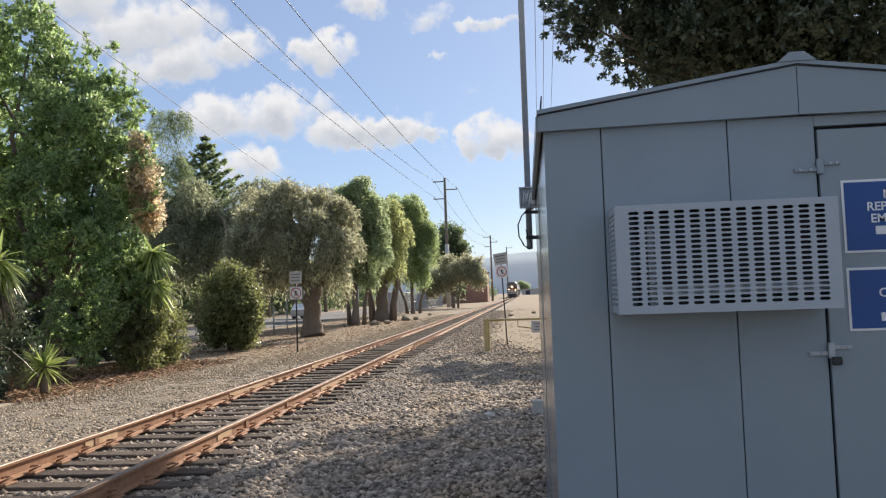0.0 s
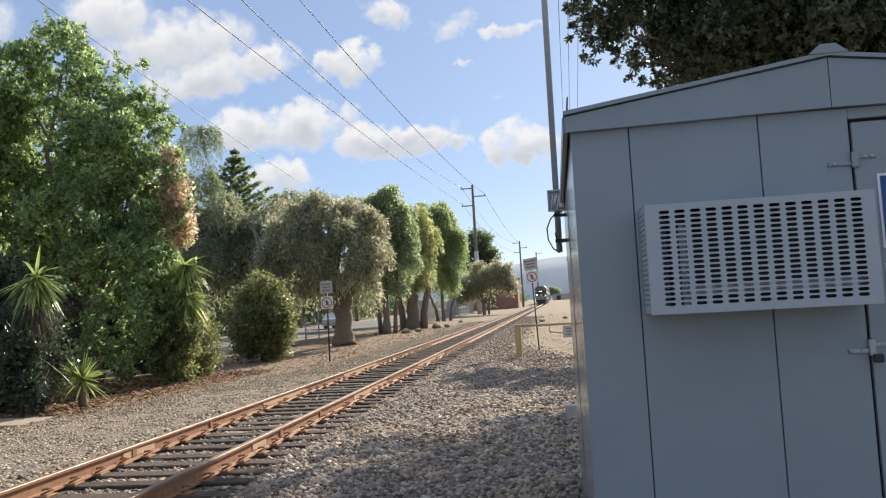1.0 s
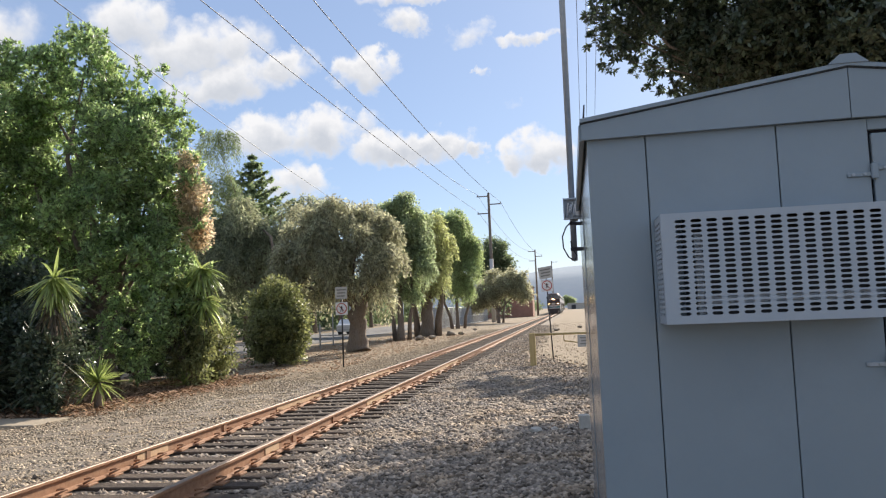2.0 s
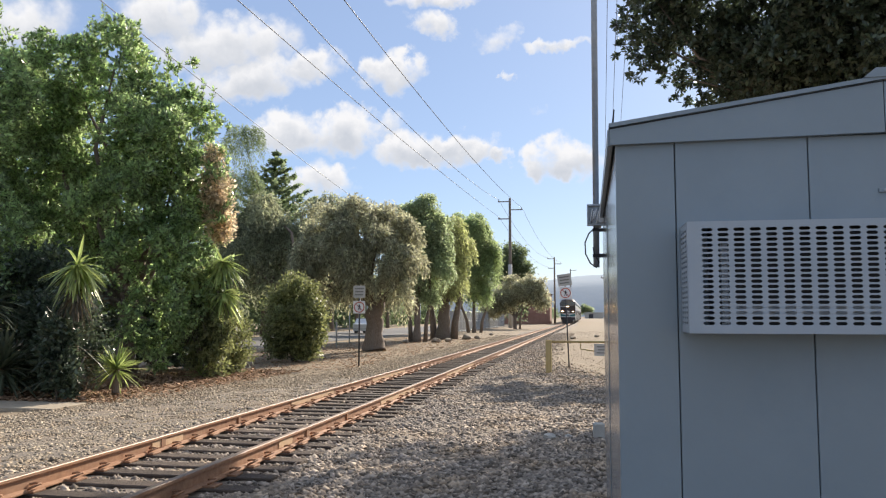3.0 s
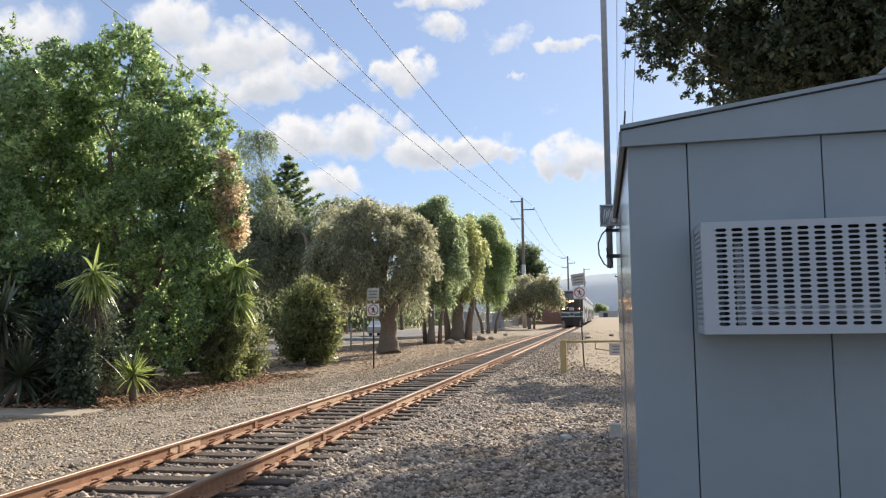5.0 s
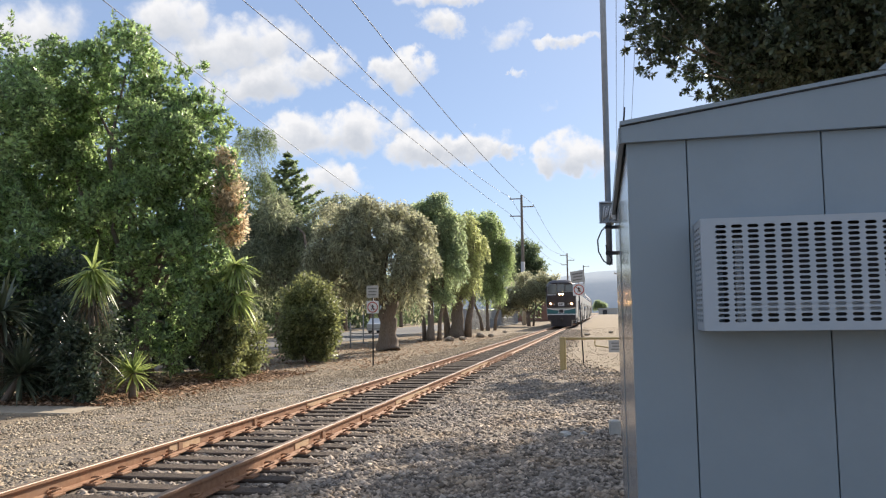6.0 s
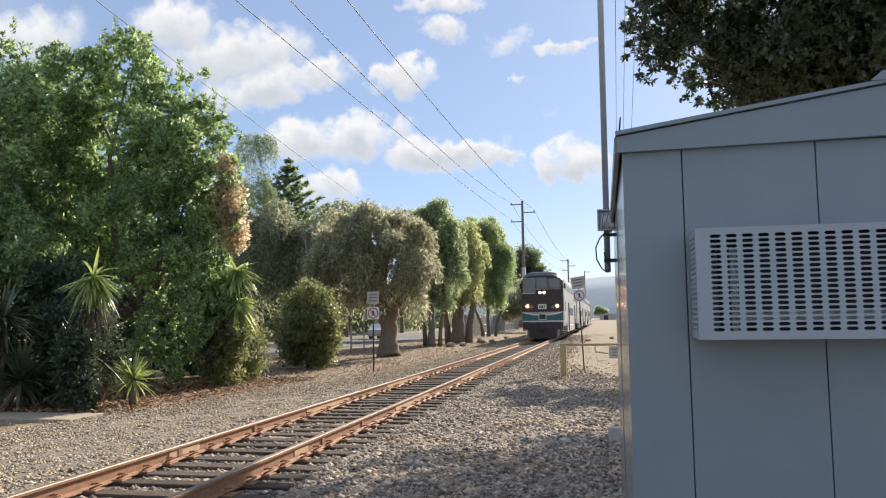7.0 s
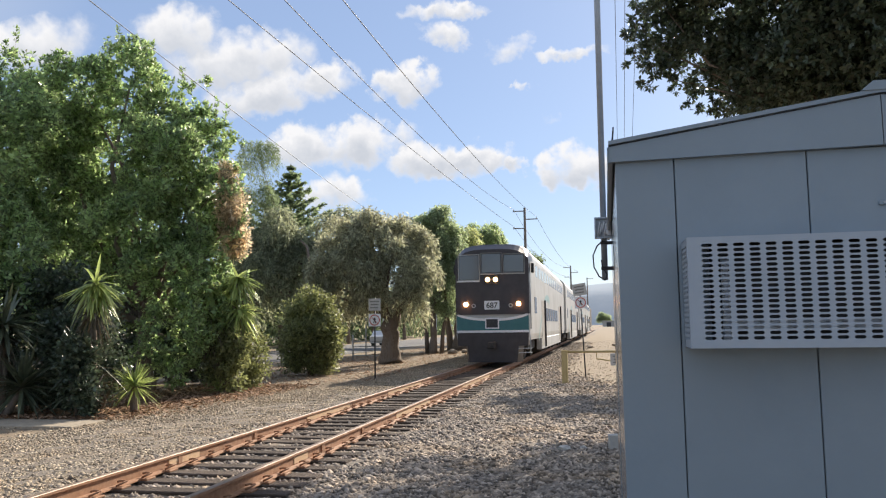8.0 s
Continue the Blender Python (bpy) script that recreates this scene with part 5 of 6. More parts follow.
    # shade trees behind the shed
    lobes = [(-4.71, 0.0, 10.55, 0.9, 1.1, 0.9), (-5.5, 0.0, 10.0, 0.3, 0.4, 0.4), (-5.5, 0.0, 10.85, 0.3, 0.4, 0.3), (-5.08, 0.0, 9.3, 0.43, 0.5, 0.35), (-4.11, 0.5, 11.4, 1.1, 1.1, 1.1),
             (-2.81, -0.5, 10.9, 1.3, 1.5, 1.3), (-3.89, 0.5, 8.55, 0.2, 0.3, 0.15), (-3.1, 1.0, 8.65, 0.5, 0.6, 0.38), (-2.4, 1.0, 9.4, 0.65, 0.9, 0.7), (-1.65, -1.0, 9.2, 1.3, 1.8, 1.4),
             (-0.46, -2.0, 9.8, 1.7, 2.2, 1.8), (-0.71, 0.0, 8.3, 1.2, 1.2, 0.7), (-1.83, 1.0, 8.5, 0.9, 1.0, 0.5), (0.82, -2.0, 9.2, 1.8, 2.2, 2.0), (-3.24, -2.0, 12.1, 2.1, 1.8, 1.4),
             (-0.87, -3.0, 11.8, 2.2, 1.8, 1.5), (1.06, -3.0, 11.1, 1.9, 2.0, 1.9), (3.2, -2.0, 9.6, 2.2, 2.2, 2.2), (3.4, -2.5, 12.0, 2.2, 2.0, 1.8), (-3.6, 0.2, 9.9, 0.8, 0.9, 0.75), (-1.9, 0.0, 10.0, 1.1, 1.1, 1.1), (-4.6, -0.6, 11.9, 0.9, 1.0, 0.8), (-3.4, 0.8, 8.75, 0.5, 0.7, 0.35), (-4.5, 0.3, 9.6, 0.55, 0.7, 0.5),
             (-3.0, 2.4, 10.0, 1.0, 1.4, 0.8), (-2.0, 2.4, 9.6, 1.2, 1.5, 0.9), (-0.9, 2.8, 9.5, 1.3, 1.6, 1.0), (0.4, 3.0, 9.4, 1.4, 1.6, 1.0), (-4.0, 1.6, 10.8, 0.9, 1.3, 0.8), (1.6, 2.0, 9.4, 1.5, 1.8, 1.1), (2.8, 0.4, 9.2, 1.6, 2.0, 1.4)]
    lobes = [(x, y, z, 1.14 * a, 1.14 * b, 1.08 * c) for x, y, z, a, b, c in lobes]
    leafy_tree("tree", (6.5, 25.0, 0), lobes, 0.2, 8.6, LEAF_DARK_SHADED, 172000, 0.18, "large dark shade tree behind the shed", seed=41, shell=0.25, growth="whorls", tips=0.0, clump=0.34, per_lobe=34, rise=-0.55)
    leafy_tree("tree", (5.6, 29.6, 0), [(-4.1, 1.2, 6.3, 0.8, 1.6, 0.55), (-2.9, -0.4, 6.3, 1.3, 2.2, 0.7), (-0.6, -0.2, 6.6, 1.8, 2.6, 0.8), (1.6, 0.2, 6.6, 2, 2.6, 1.0)], 0.26, 3.4, LEAF_DARK_SHADED, 63000, 0.17, "second shade tree farther behind the shed", seed=42, growth="whorls")


# ---------------------------------------------------------------- distance
def build_distance():
    xs = np.linspace(-1400, 1400, 140)
    top = 88 + 10 * np.sin(xs / 310 + 0.8) + 6 * np.sin(xs / 95) + 3 * np.sin(xs / 41 + 2)
    v, f = [], []
    for k, (x, h) in enumerate(zip(xs, top)):
        v += [(x, 1500, -5), (x, 1650, h * 0.6), (x, 1900, h), (x, 2300, -5)]
        if k:
            for j in range(3):
                f.append((4 * k - 4 + j, 4 * k + j, 4 * k + j + 1, 4 * k - 3 + j))
    hill = arrays("backdrop", np.array(v), np.array(f), HILL, smooth=True)
    tagged(hill, "low hills far behind the track, haze put in as blue-grey", "hills", kind="structure")
    tagged(part("road", box(bmesh.new(), -26, -17, 5, 400, -0.06, -0.005), ASPHALT), "grey asphalt road behind the row of trees", "road", kind="structure")
    tagged(part("kerb", box(bmesh.new(), -13.6, -9.6, 12.9, 14.0, -0.08, 0.012, 0.01), SLAB), "edge of a pale concrete slab in gravel", "kerb", kind="structure")
    house = thing("building", (-14, 165, 0), "distant red-brown building behind trees", "building")
    part("wall", box(bmesh.new(), -4, 6, 0, 8, 0, 6.2), BRICK_FAR, house)
    part("roof", extrude_profile(bmesh.new(), [(-4.4, 6.2), (6.4, 6.2), (1, 8.4)], "y", -0.4, 8.4), TIE, house)

    shop = thing("building", (3.2, 520, 0), "distant pale low building at the end of the track", "building")
    part("wall", box(bmesh.new(), -6, 6, 0, 9, 0, 3.6), CONCRETE, shop)
    part("roof", box(bmesh.new(), -6.3, 6.3, -0.3, 9.3, 3.6, 3.95), GREY_SIGN, shop)
    part("door", box(bmesh.new(), -3.4, -0.6, -0.12, -0.004, 0, 2.9), DARK_METAL, shop)


def build_fence(x, y0, y1, h, label):
    f = thing("fence", (x, y0, 0), label, "fence")
    post = tube(bmesh.new(), (0, 0, -0.1), (0, 0, h), 0.03, seg=6)
    p0 = part("post", post, STEEL, f)
    n = int((y1 - y0) / 3)
    for k in range(1, n + 1):
        p = new("post", p0.data)
        p.parent = f
        p.matrix_basis = pose(0, k * 3.0, 0)
    for z in (h - 0.03, h * 0.5, 0.12):
        part("rail", tube(bmesh.new(), (0, 0, z), (0, n * 3.0, z), 0.022, seg=6), STEEL, f)
    bm = bmesh.new()
    for k in range(n * 20):
        y = k * 0.15
        box(bm, -0.01, 0.01, y, y + 0.035, 0.1, h - 0.05)
    tagged(part("fence_mesh", bm, FENCE, f), kind="stuff")


# ---------------------------------------------------------------- train
CAR_LEN, CAR_GAP = 25.4, 0.7


def body_outline(w=1.55, z0=0.95, z1=4.95):
    half = [(w * 0.97, z0), (w, z0 + 0.25), (w, 3.4)]
    half += [(w * math.cos(radians(a)) ** 0.5, 4.2 + (z1 - 4.2) * math.sin(radians(a)) ** 0.95) for a in (0, 15, 30, 44, 57, 68, 77, 84)] + [(0.0, z1)]
    return half + [(-x, z) for x, z in half[-2::-1]]


def nose_drop(z):
    """How far the roofline falls at the nose."""
    return 0.30 * min(1.0, max(0.0, (z - 4.2) / 0.5))


def loft(bm, sections):
    rings = [[bm.verts.new((x, y, z)) for x, z in pts] for y, pts in sections]
    n = len(rings[0])
    for a, b in zip(rings, rings[1:]):
        for k in range(n):
            bm.faces.new((a[k], a[(k + 1) % n], b[(k + 1) % n], b[k])).smooth = False
    bm.faces.new(rings[0][::-1])
    bm.faces.new(rings[-1])
    return bm


def wheel_set(car, y):
    truck = part("truck_frame", box(bmesh.new(), -1.25, 1.25, y - 1.6, y + 1.6, 0.5, 0.85, 0.05), TRAIN_UNDER, car)
    for dy in (-1.3, 1.3):
        for sx in (-1, 1):
            bm = bmesh.new()
            tube(bm, (sx * 0.69, y + dy, 0.455), (sx * 0.82, y + dy, 0.455), 0.455, seg=20)
            tube(bm, (sx * 0.82, y + dy, 0.455), (sx * 1.12, y + dy, 0.455), 0.14, seg=10)
            part("wheel", bm, TRAIN_UNDER, truck)


def coach(name, front):
    car = thing(name, (TRACK_X, 0, RAIL_TOP_Z), "white double-deck passenger rail car with teal band" + (" and dark cab front" if front else ""), "rail car", "train")
    full = body_outline()
    if front:
        small = [(x * 0.985, z - 0.2 * nose_drop(z)) for x, z in full]
        secs = [(0.0, [(x * 0.97, z - nose_drop(z)) for x, z in full]), (0.45, small), (1.0, full), (CAR_LEN, full)]
    else:
        secs = [(0.0, full), (CAR_LEN, full)]
    body = part("body", loft(bmesh.new(), secs), TRAIN_WHITE, car)
    part("roof", loft(bmesh.new(), [(0.8, [(x * 0.9, z) for x, z in ((1.3, 4.45), (1.0, 4.74), (0.5, 4.86), (0, 4.89), (-0.5, 4.86), (-1.0, 4.74), (-1.3, 4.45))]),
                                    (CAR_LEN - 0.1, [(x * 0.9, z) for x, z in ((1.3, 4.45), (1.0, 4.74), (0.5, 4.86), (0, 4.89), (-0.5, 4.86), (-1.0, 4.74), (-1.3, 4.45))])]), GREY_SIGN, car)
    part("skirt", box(bmesh.new(), -1.3, 1.3, 6.5, CAR_LEN - 6.5, 0.3, 0.97, 0.04), TRAIN_UNDER, car)
    wheel_set(car, 3.2)
    wheel_set(car, CAR_LEN - 3.2)
    for sx in (-1, 1):
        x = sx * 1.551
        def slab(name2, y0, y1, z0, z1, mat, t=0.012, lab=""):
            return part(name2, box(bmesh.new(), min(x, x + sx * t), max(x, x + sx * t), y0, y1, z0, z1), mat, body, lab)
        for k in range(13):
            y = 2.6 + k * 1.68
            o = slab("window", y, y + 1.15, 3.66, 4.16, SIDE_GLASS)
            o.matrix_basis = Matrix.Translation((-sx * 0.008, 0, 0))
        for k in range(6):
            y = 8.3 + k * 1.6
            slab("window", y, y + 1.2, 1.75, 2.4, SIDE_GLASS)
        slab("window", 1.9, 2.9, 2.05, 2.75, SIDE_GLASS)
        part("lower_body", box(bmesh.new(), min(x, x - sx * 0.25), max(x, x - sx * 0.25), 5.3, CAR_LEN - 5.3, 0.42, 0.96, 0.02), TRAIN_WHITE, body)
        for y in (5.6, CAR_LEN - 6.5):
            slab("door", y, y + 1.6, 0.55, 2.7, TRAIN_DOOR, 0.008, "pale sliding door pair")
            slab("door_gap", y + 1.6, y + 1.67, 0.5, 2.75, SEAM, 0.085)
        bm = bmesh.new()
        prev = None
        for k in range(13):
            a = k / 12
            yy, zz, w = 3.6 + 7.2 * a, 1.0 + 2.1 * math.sin(math.pi * 0.62 * a), 0.16 + 0.2 * a
            row = [bm.verts.new((x + sx * 0.003, yy, zz)), bm.verts.new((x + sx * 0.003, yy + 0.15, zz - w))]
            if prev:
                bm.faces.new((prev[0], row[0], row[1], prev[1]))
            prev = row
        part("ribbon_stripe", bm, RIBBON, body, "pale teal painted ribbon")
    part("coupler", box(bmesh.new(), -0.14, 0.14, -0.6, 0.4, 0.62, 0.9, 0.03), TRAIN_UNDER, car)
    if not front:
        part("gangway", box(bmesh.new(), -0.6, 0.6, -0.34, 0.05, 1.0, 3.2, 0.04), TRAIN_UNDER, car)
        return car
    # cab front
    face = [(x * 0.965, z - nose_drop(z) - 0.01) for x, z in full]
    face = [(x, max(z, 2.0)) for x, z in face]
    mask = part("front_mask", loft(bmesh.new(), [(-0.05, [(x * 0.985, z - 0.03 if z > 3 else z) for x, z in face]), (0.02, face)]), TRAIN_DARK, car, "dark cab front")
    def cap(k, drop):
        return [(x * k, (z - nose_drop(z) * drop) + 0.02) for x, z in full if z > 3.5]
    def shell(k):
        return [(x * k, max(z, 2.02) - nose_drop(z) * (1 if k < 0.98 else 0.2) + 0.012) for x, z in full]
    part("cab_shell", loft(bmesh.new(), [(-0.03, shell(0.976)), (0.42, shell(0.994))]), TRAIN_DARK, car, "dark wraparound cab shell")
    part("roof_brow", loft(bmesh.new(), [(-0.045, cap(0.975, 1.0)), (0.45, cap(0.995, 0.2)), (1.0, cap(1.008, 0.0)), (1.3, cap(1.008, 0.0))]), TRAIN_DARK, car)
    for x0, x1, z0, z1 in ((-1.36, -0.52, 3.42, 4.44), (-0.42, 0.40, 3.70, 4.50), (0.50, 1.34, 3.70, 4.44)):
        frame_ob = part("windscreen", box(bmesh.new(), x0, x1, -0.075, -0.052, z0, z1, 0.03), TRAIN_GLASS, mask)
        bm = bmesh.new()
        for a, b, c, d in ((x0 - 0.03, x0, z0, z1), (x1, x1 + 0.03, z0, z1), (x0 - 0.03, x1 + 0.03, z0 - 0.03, z0), (x0 - 0.03, x1 + 0.03, z1, z1 + 0.03)):
            box(bm, a, b, -0.08, -0.052, c, d)
        part("window_frame", bm, FADED_INK if x0 > -1 else GREY_SIGN, frame_ob)
    part("sill_strip", box(bmesh.new(), -1.45, -0.5, -0.09, -0.052, 3.34, 3.385), WHITE, mask)
    part("sill_strip", box(bmesh.new(), -0.47, 1.36, -0.085, -0.052, 3.632, 3.662), GREY_SIGN, mask)
    part("lamp_housing", box(bmesh.new(), -0.32, 0.30, -0.085, -0.052, 3.22, 3.60, 0.02), BLACK, mask)
    for x, z, r in ((-0.16, 3.42, 0.08), (0.16, 3.42, 0.08), (-1.08, 2.42, 0.08), (1.08, 2.42, 0.08)):
        part("headlight", tube(bmesh.new(), (x, -0.11, z), (x, -0.05, z), r, seg=16), HEADLIGHT, mask, "lit headlight")
    for x in (-0.76, 0.76):
        part("marker_light", tube(bmesh.new(), (x, -0.09, 2.36), (x, -0.05, 2.36), 0.085, seg=14), GREY_SIGN, mask)
        part("marker_lens", tube(bmesh.new(), (x, -0.096, 2.36), (x, -0.091, 2.36), 0.05, seg=12), BLACK, mask)
    board = part("number_board", box(bmesh.new(), -0.32, 0.30, -0.085, -0.052, 2.2, 2.56, 0.03), WHITE, mask, "white number board")
    lettering("687", 0.31, (-0.01, -0.089, 2.27), board, BLACK)
    # chevron band
    bands = ((2.06, 1.83, 1.96, 1.73, WHITE, "white_stripe", -0.05), (1.96, 1.73, 1.36, 1.36, TRAIN_TEAL, "teal_band", -0.045), (1.36, 1.36, 1.26, 1.26, WHITE, "white_stripe", -0.05))
    for zt_s, zt_c, zb_s, zb_c, mat, nm, y in bands:
        bm = bmesh.new()
        n = 12
        cols = []
        for k in range(n + 1):
            s = -1 + 2 * k / n
            w = 1 - s * s
            w = w ** 0.8 if w > 0 else 0
            cols.append([(s * 1.47, yy, z) for yy in (y, 0.06) for z in (zb_s + (zb_c - zb_s) * w, zt_s + (zt_c - zt_s) * w)])
        vs = [[bm.verts.new(p) for p in c] for c in cols]
        for a, b in zip(vs, vs[1:]):
            for i, j in ((0, 1), (1, 3), (3, 2), (2, 0)):
                bm.faces.new((a[i], a[j], b[j], b[i]))
        bm.faces.new([vs[0][k] for k in (0, 1, 3, 2)])
        bm.faces.new([vs[-1][k] for k in (0, 1, 3, 2)])
        part(nm, bm, mat, car)
    em = part("emblem_plate", box(bmesh.new(), -0.30, 0.27, -0.075, -0.052, 1.42, 1.86, 0.01), WHITE, car)
    part("emblem_face", box(bmesh.new(), -0.25, 0.22, -0.079, -0.0755, 1.47, 1.81), DARK_METAL, em)
    bm = loft(bmesh.new(), [(-0.05, [(1.46, 1.27), (1.44, 0.75), (1.05, 0.72), (0.98, 0.07), (-0.98, 0.07), (-1.05, 0.72), (-1.44, 0.75), (-1.46, 1.27)]),
                            (0.5, [(1.46, 1.27), (1.44, 0.75), (1.2, 0.72), (1.15, 0.07), (-1.15, 0.07), (-1.2, 0.72), (-1.44, 0.75), (-1.46, 1.27)])])
    part("pilot", bm, TRAIN_DARK, car, "black pilot and lower front")
    bm = bmesh.new()
    for z in (0.45, 0.62):
        tube(bm, (1.05, -0.1, z), (1.55, 0.3, z), 0.02, seg=6)
    tube(bm, (1.5, 0.25, 0.35), (1.5, 0.25, 1.2), 0.02, seg=6)
    part("step_ladder", bm, STEEL, car)
    for sx in (-1, 1):
        part("mirror", box(bmesh.new(), sx * 1.62 - 0.06, sx * 1.62 + 0.06, 0.5, 0.62, 3.7, 4.1, 0.02), BLACK, car)
        part("handrail", tube(bmesh.new(), (sx * 1.54, 0.25, 1.4), (sx * 1.54, 0.25, 3.3), 0.02, seg=6), STEEL, car)
    return car


# front of the train along the track, by time
TRAIN_Y = [(0.0, 246.0), (1.0, 218.0), (2.0, 190.6), (3.0, 163.5), (4.0, 136.6), (5.0, 110.0), (6.0, 83.6), (7.0, 57.8), (7.5, 44.6), (8.0, 31.8)]
TRAIN = []


def train_x(y):
    return TRACK_X + 0.08 + 0.2 * min(1.0, max(0.0, (y - 32) / 45))


def build_train():
    TRAIN.append((coach("cab_car", True), 0.0))
    c = coach("passenger_car", False)
    TRAIN.append((c, CAR_LEN + CAR_GAP))
    for k in (2, 3):
        TRAIN.append((copy_thing(c, pose(TRACK_X, 0, RAIL_TOP_Z)), k * (CAR_LEN + CAR_GAP)))
    loco = thing("locomotive", (TRACK_X, 0, RAIL_TOP_Z), "dark locomotive at the tail of the train", "locomotive", "train")
    part("body", box(bmesh.new(), -1.48, 1.48, 0, 18, 1.0, 4.6, 0.25), TRAIN_UNDER, loco)
    part("cab_roof", box(bmesh.new(), -1.3, 1.3, 13, 17, 4.6, 4.9, 0.1), TRAIN_UNDER, loco)
    wheel_set(loco, 3.0)
    wheel_set(loco, 15.0)
    TRAIN.append((loco, 4 * (CAR_LEN + CAR_GAP)))


def build_car():
    car = thing("parked_car", (-20.5, 72, 0), "silver car on the road behind the trees", "car")
    prof = [(-2.2, 0.3), (2.2, 0.3), (2.25, 0.75), (1.4, 0.95), (0.7, 1.4), (-1.0, 1.42), (-1.8, 0.98), (-2.25, 0.9)]
    part("body", extrude_profile(bmesh.new(), prof, "x", -0.85, 0.85), CAR_PAINT, car)
    part("window", extrude_profile(bmesh.new(), [(-1.55, 0.98), (1.2, 0.98), (0.6, 1.34), (-0.95, 1.36)], "x", -0.87, 0.87), TRAIN_GLASS, car)
    for y in (-1.35, 1.35):
        for x in (-0.8, 0.8):
            part("wheel", tube(bmesh.new(), (x - 0.1, y, 0.32), (x + 0.1, y, 0.32), 0.32, seg=14), BLACK, car)


def build_poles():
    utility_pole((-11.0, 112, 0), 18.6, [(-1.7, 0.0, 18.1), (0.0, 1.75, 16.9), (-1.7, 0.0, 15.6)], 0.28, "tall wooden utility pole with pale lower shaft", 9.0)
    utility_pole((-7.7, 182, 0), 15.2, [(-1.6, 0.0, 14.8), (0.0, 1.6, 13.6), (-1.4, 0.0, 12.6)], 0.26, "wooden utility pole farther along the track")
    utility_pole((-6.05, 270, 0), 17.5, [(-0.2, 1.9, 17.1)], 0.28, "distant wooden utility pole")
    utility_pole((2.4, 112, 0), 7.4, [(-0.7, 0.7, 7.0)], 0.16, "short wooden pole far along the track")
    utility_pole((-13.8, -22, 0), 19.5, [(-4.0, 0.0, 17.4), (0.0, 2.6, 17.9)], 0.3, "wooden utility pole beyond the clearing")
    for a, b, s in (((-9.3, 112, 17.2), (-11.3, -22, 18.2), 2.2), ((-12.6, 112, 18.4), (-13.8, -22, 19.4), 3.0), ((-12.6, 112, 15.9), (-17.7, -22, 17.7), 0.9),
                    ((-9.3, 112, 17.2), (-6.2, 182, 13.9), 1.6), ((-12.6, 112, 18.4), (-9.2, 182, 15.1), 1.8), ((-12.6, 112, 15.9), (-9.0, 182, 12.9), 1.5)):
        wire(a, b, s)
    utility_pole((-22.2, -22, 0), 22.6, [(-0.9, 0.9, 22.1)], 0.28, "wooden utility pole beyond the road")
    utility_pole((-30.1, 100, 0), 17.0, [(-0.9, 0.9, 16.5)], 0.24, "wooden utility pole standing behind the roadside trees")
    wire((-22.2, -22, 22.5), (-30.1, 100, 16.92), 0.9, 0.028)
    for dx in (0.0, 0.3, 0.65):
        wire((2.0 + dx * 1.6, 112, 7.3), (0.35 + dx * 0.55, 9, 8.0), 0.5, 0.006)


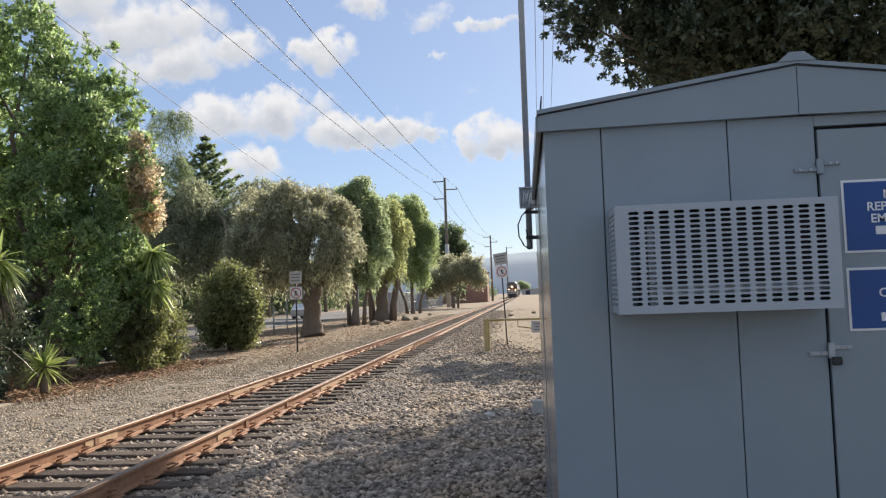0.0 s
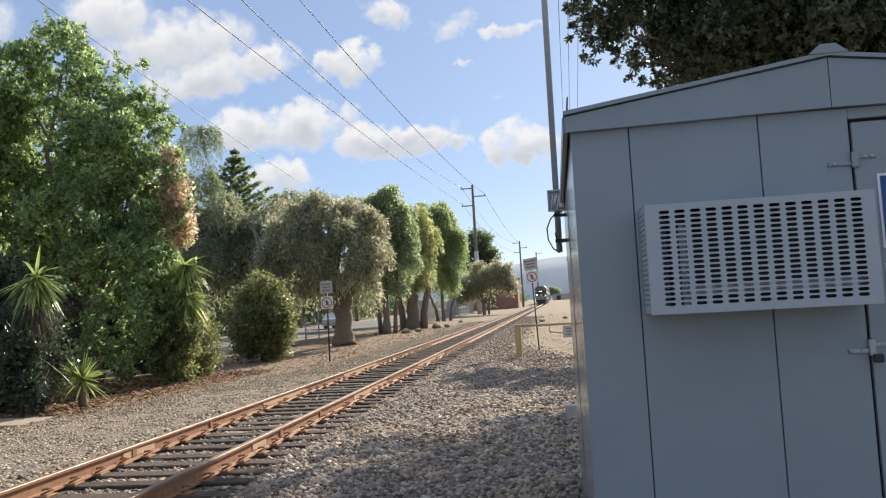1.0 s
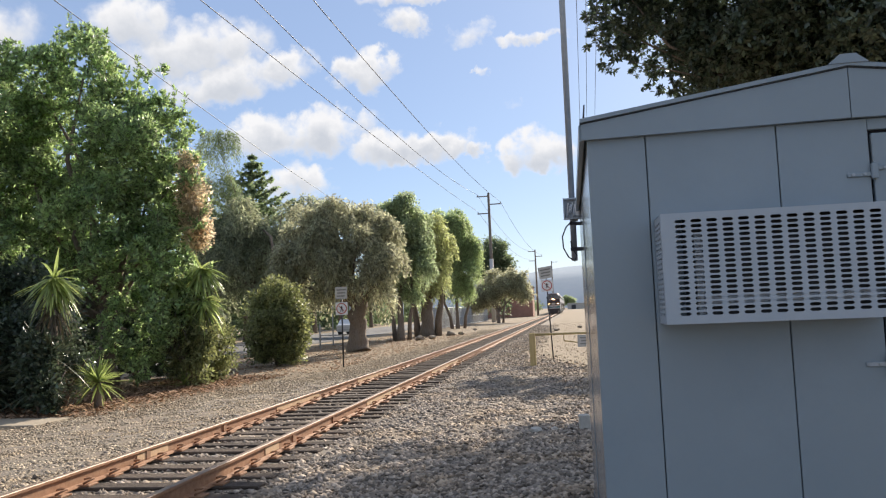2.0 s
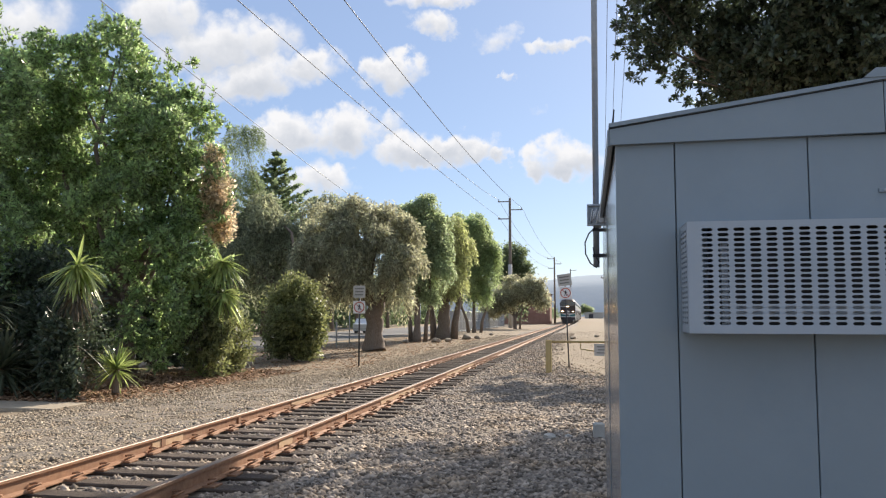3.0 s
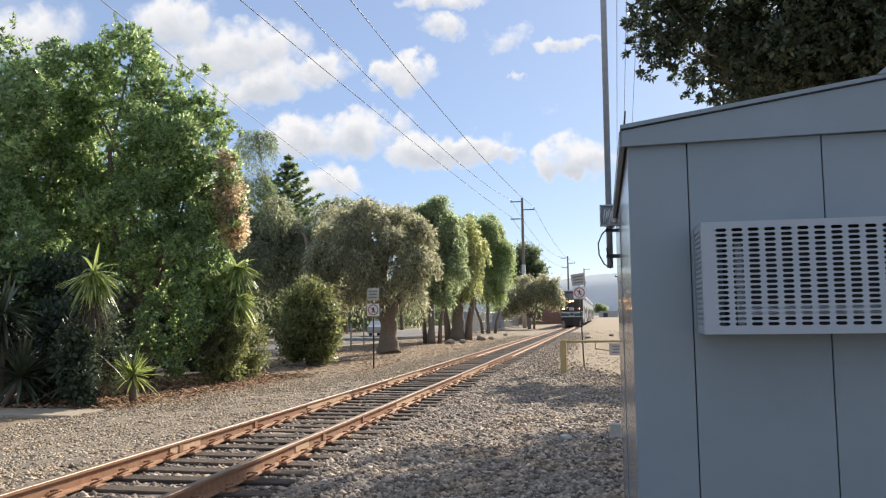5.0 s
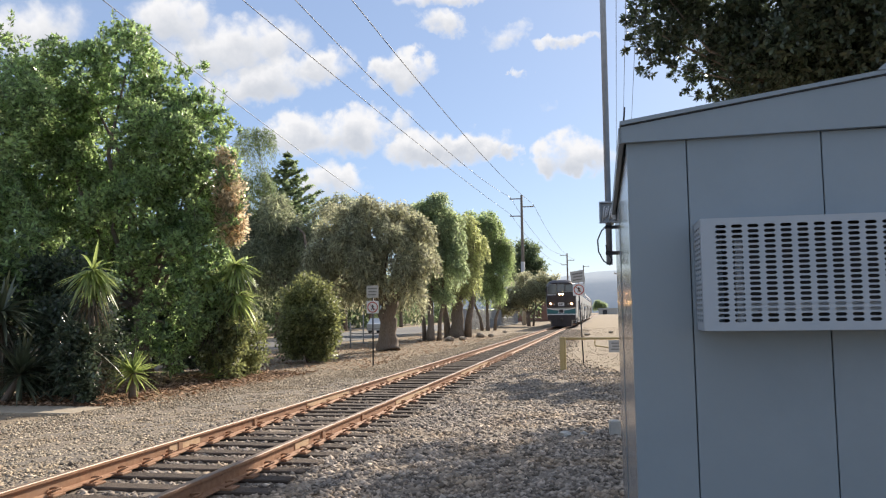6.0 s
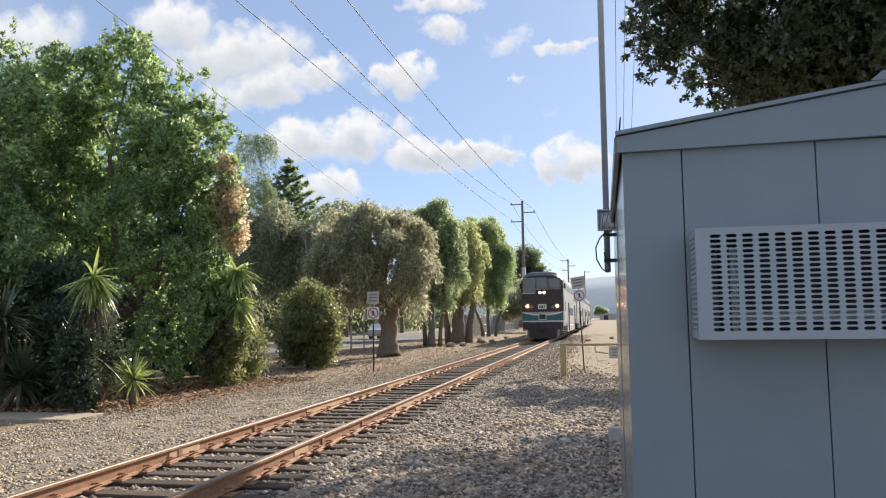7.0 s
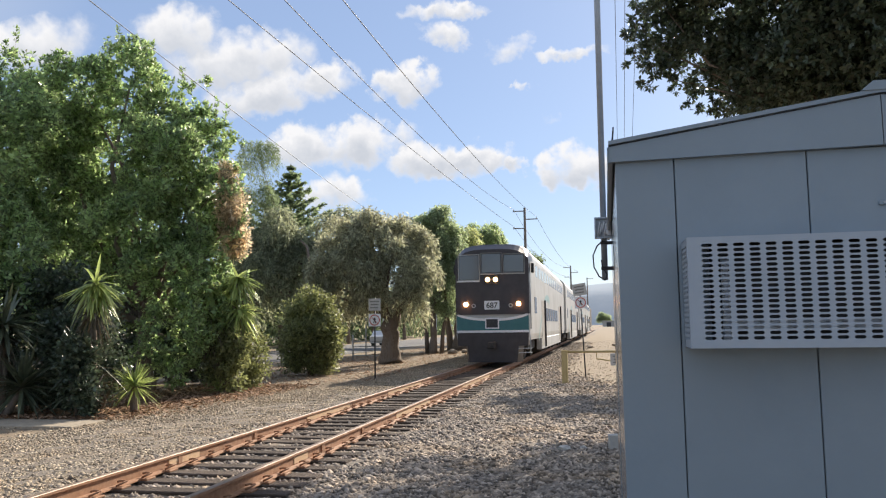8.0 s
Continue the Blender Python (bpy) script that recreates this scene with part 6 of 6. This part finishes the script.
def build_clutter():
    g = thing("pipe_gate", (-13.3, 40.5, 0), "grey pipe gate beside the road", "gate")
    for x in (0.0, 2.1):
        part("post", tube(bmesh.new(), (x, 0, -0.1), (x, 0, 1.35), 0.045, seg=8), FENCE, g)
    for z in (0.25, 0.5, 0.75, 1.0):
        part("bar", tube(bmesh.new(), (0.045, 0, z), (2.055, 0, z), 0.022, seg=6), FENCE, g)
    for x, y, h in ((-14.6, 47, 3.2), (-12.9, 45, 3.0), (-15.5, 58, 3.2), (-13.8, 64, 3.0)):
        p = thing("fence_post", (x, y, 0), "thin grey metal post by the road", "post", "thin posts by the road")
        part("shaft", tube(bmesh.new(), (0, 0, -0.1), (0, 0, h), 0.04, seg=8), STEEL, p)
    rng = random.Random(9)

    def rock(x, y, r, mat, label):
        bm = bmesh.new()
        bmesh.ops.create_icosphere(bm, subdivisions=2, radius=r)
        for v in bm.verts:
            v.co *= 1 + 0.22 * rng.uniform(-1, 1)
            v.co.z *= 0.6
        ob = part("rock", bm, mat)
        ob.matrix_world = pose(x, y, r * 0.3, 0, 0, rng.uniform(0, 360))
        tagged(ob, label, "rock", "loose rocks")
    rock(-0.56, 11.25, 0.09, CONCRETE, "pale rock lying on the gravel")
    rock(-0.30, 11.45, 0.05, CONCRETE, "pale rock lying on the gravel")
    for x, y, r in ((-9.8, 50.3, 0.4), (-9.2, 51.6, 0.3), (-8.9, 57.4, 0.45), (-8.2, 58.2, 0.3), (-11.6, 49.4, 0.25)):
        rock(x, y, r * 0.8, ROCK, "weathered rock at the foot of the trees")
    for x, y in ((-8.6, 70, ), (-1.2, 60), (0.6, 66)):
        rock(x, y, 0.2, ROCK, "weathered rock beside the track")
    # a white block: plain concrete grey puts the shade into its colour
    block = part("marker_block", box(bmesh.new(), -0.075, 0.075, -0.075, 0.075, -0.05, 0.2, 0.015), CONCRETE)
    block.matrix_world = pose(0.13, 11.5, 0, 0, 0, 8)
    tagged(block, "small white marker block, greyed for the shade it stands in", "marker block")


build_ground()
build_clutter()
build_shed()
build_mast()
build_signs()
build_barrier()
build_plants()
build_distance()
build_fence(-13.2, 70, 126, 2.2, "pale metal fence behind the track side")
build_poles()
build_train()
build_car()
def between_ties(x, y, rng):
    """Stones lie thin between the ties, thick outside them."""
    return (np.abs(x - TRACK_X) > 1.25) | (rng.random(len(x)) < np.clip(0.75 - (y - 8) * 0.05, 0.12, 0.75))


def off_ties(x, y):
    return ~(np.abs(np.abs(x - TRACK_X) - 0.7525) < 0.12) & ~((np.abs(x - TRACK_X) < 1.12) & (np.abs(((y - 3.2) / TIE_STEP + 0.5) % 1 - 0.5) < 0.27))


scatter_stones("gravel", 108000, (-6.6, 0.9, 4.2, 80.0), 0.037, 7,
               lambda x, y, rng: off_ties(x, y) & between_ties(x, y, rng) & (x > -5.7 - 0.8 * rng.random(len(x)) ** 2) & (x < 0.9 - np.clip((y - 19) * 0.25, 0, 3) + rng.random(len(x)) ** 3),
               STONE, "loose grey crushed ballast stones")
scatter_stones("roadside_gravel", 72000, (-9.8, -5.4, 6.0, 70.0), 0.024, 9,
               lambda x, y, rng: off_ties(x, y) & (np.abs(x - TRACK_X) > 1.25) & (x > -9.6 + np.clip((y - 12) * 0.17, 0, 2.3) - rng.random(len(x)) ** 3), TAN_STONE, "dusty tan gravel mixed with earth")
scatter_stones("sparse_grit", 24000, (-13.0, 4.5, 10.0, 90.0), 0.022, 8, lambda x, y, rng: (x < -7.5) | (x > -2.2), TAN_STONE, "scattered small stones on dry earth")
build_track()


def motions():
    for car, back in TRAIN:
        walk(car, [(t, pose(train_x(y + back), y + back, RAIL_TOP_Z)) for t, y in TRAIN_Y])


motions()
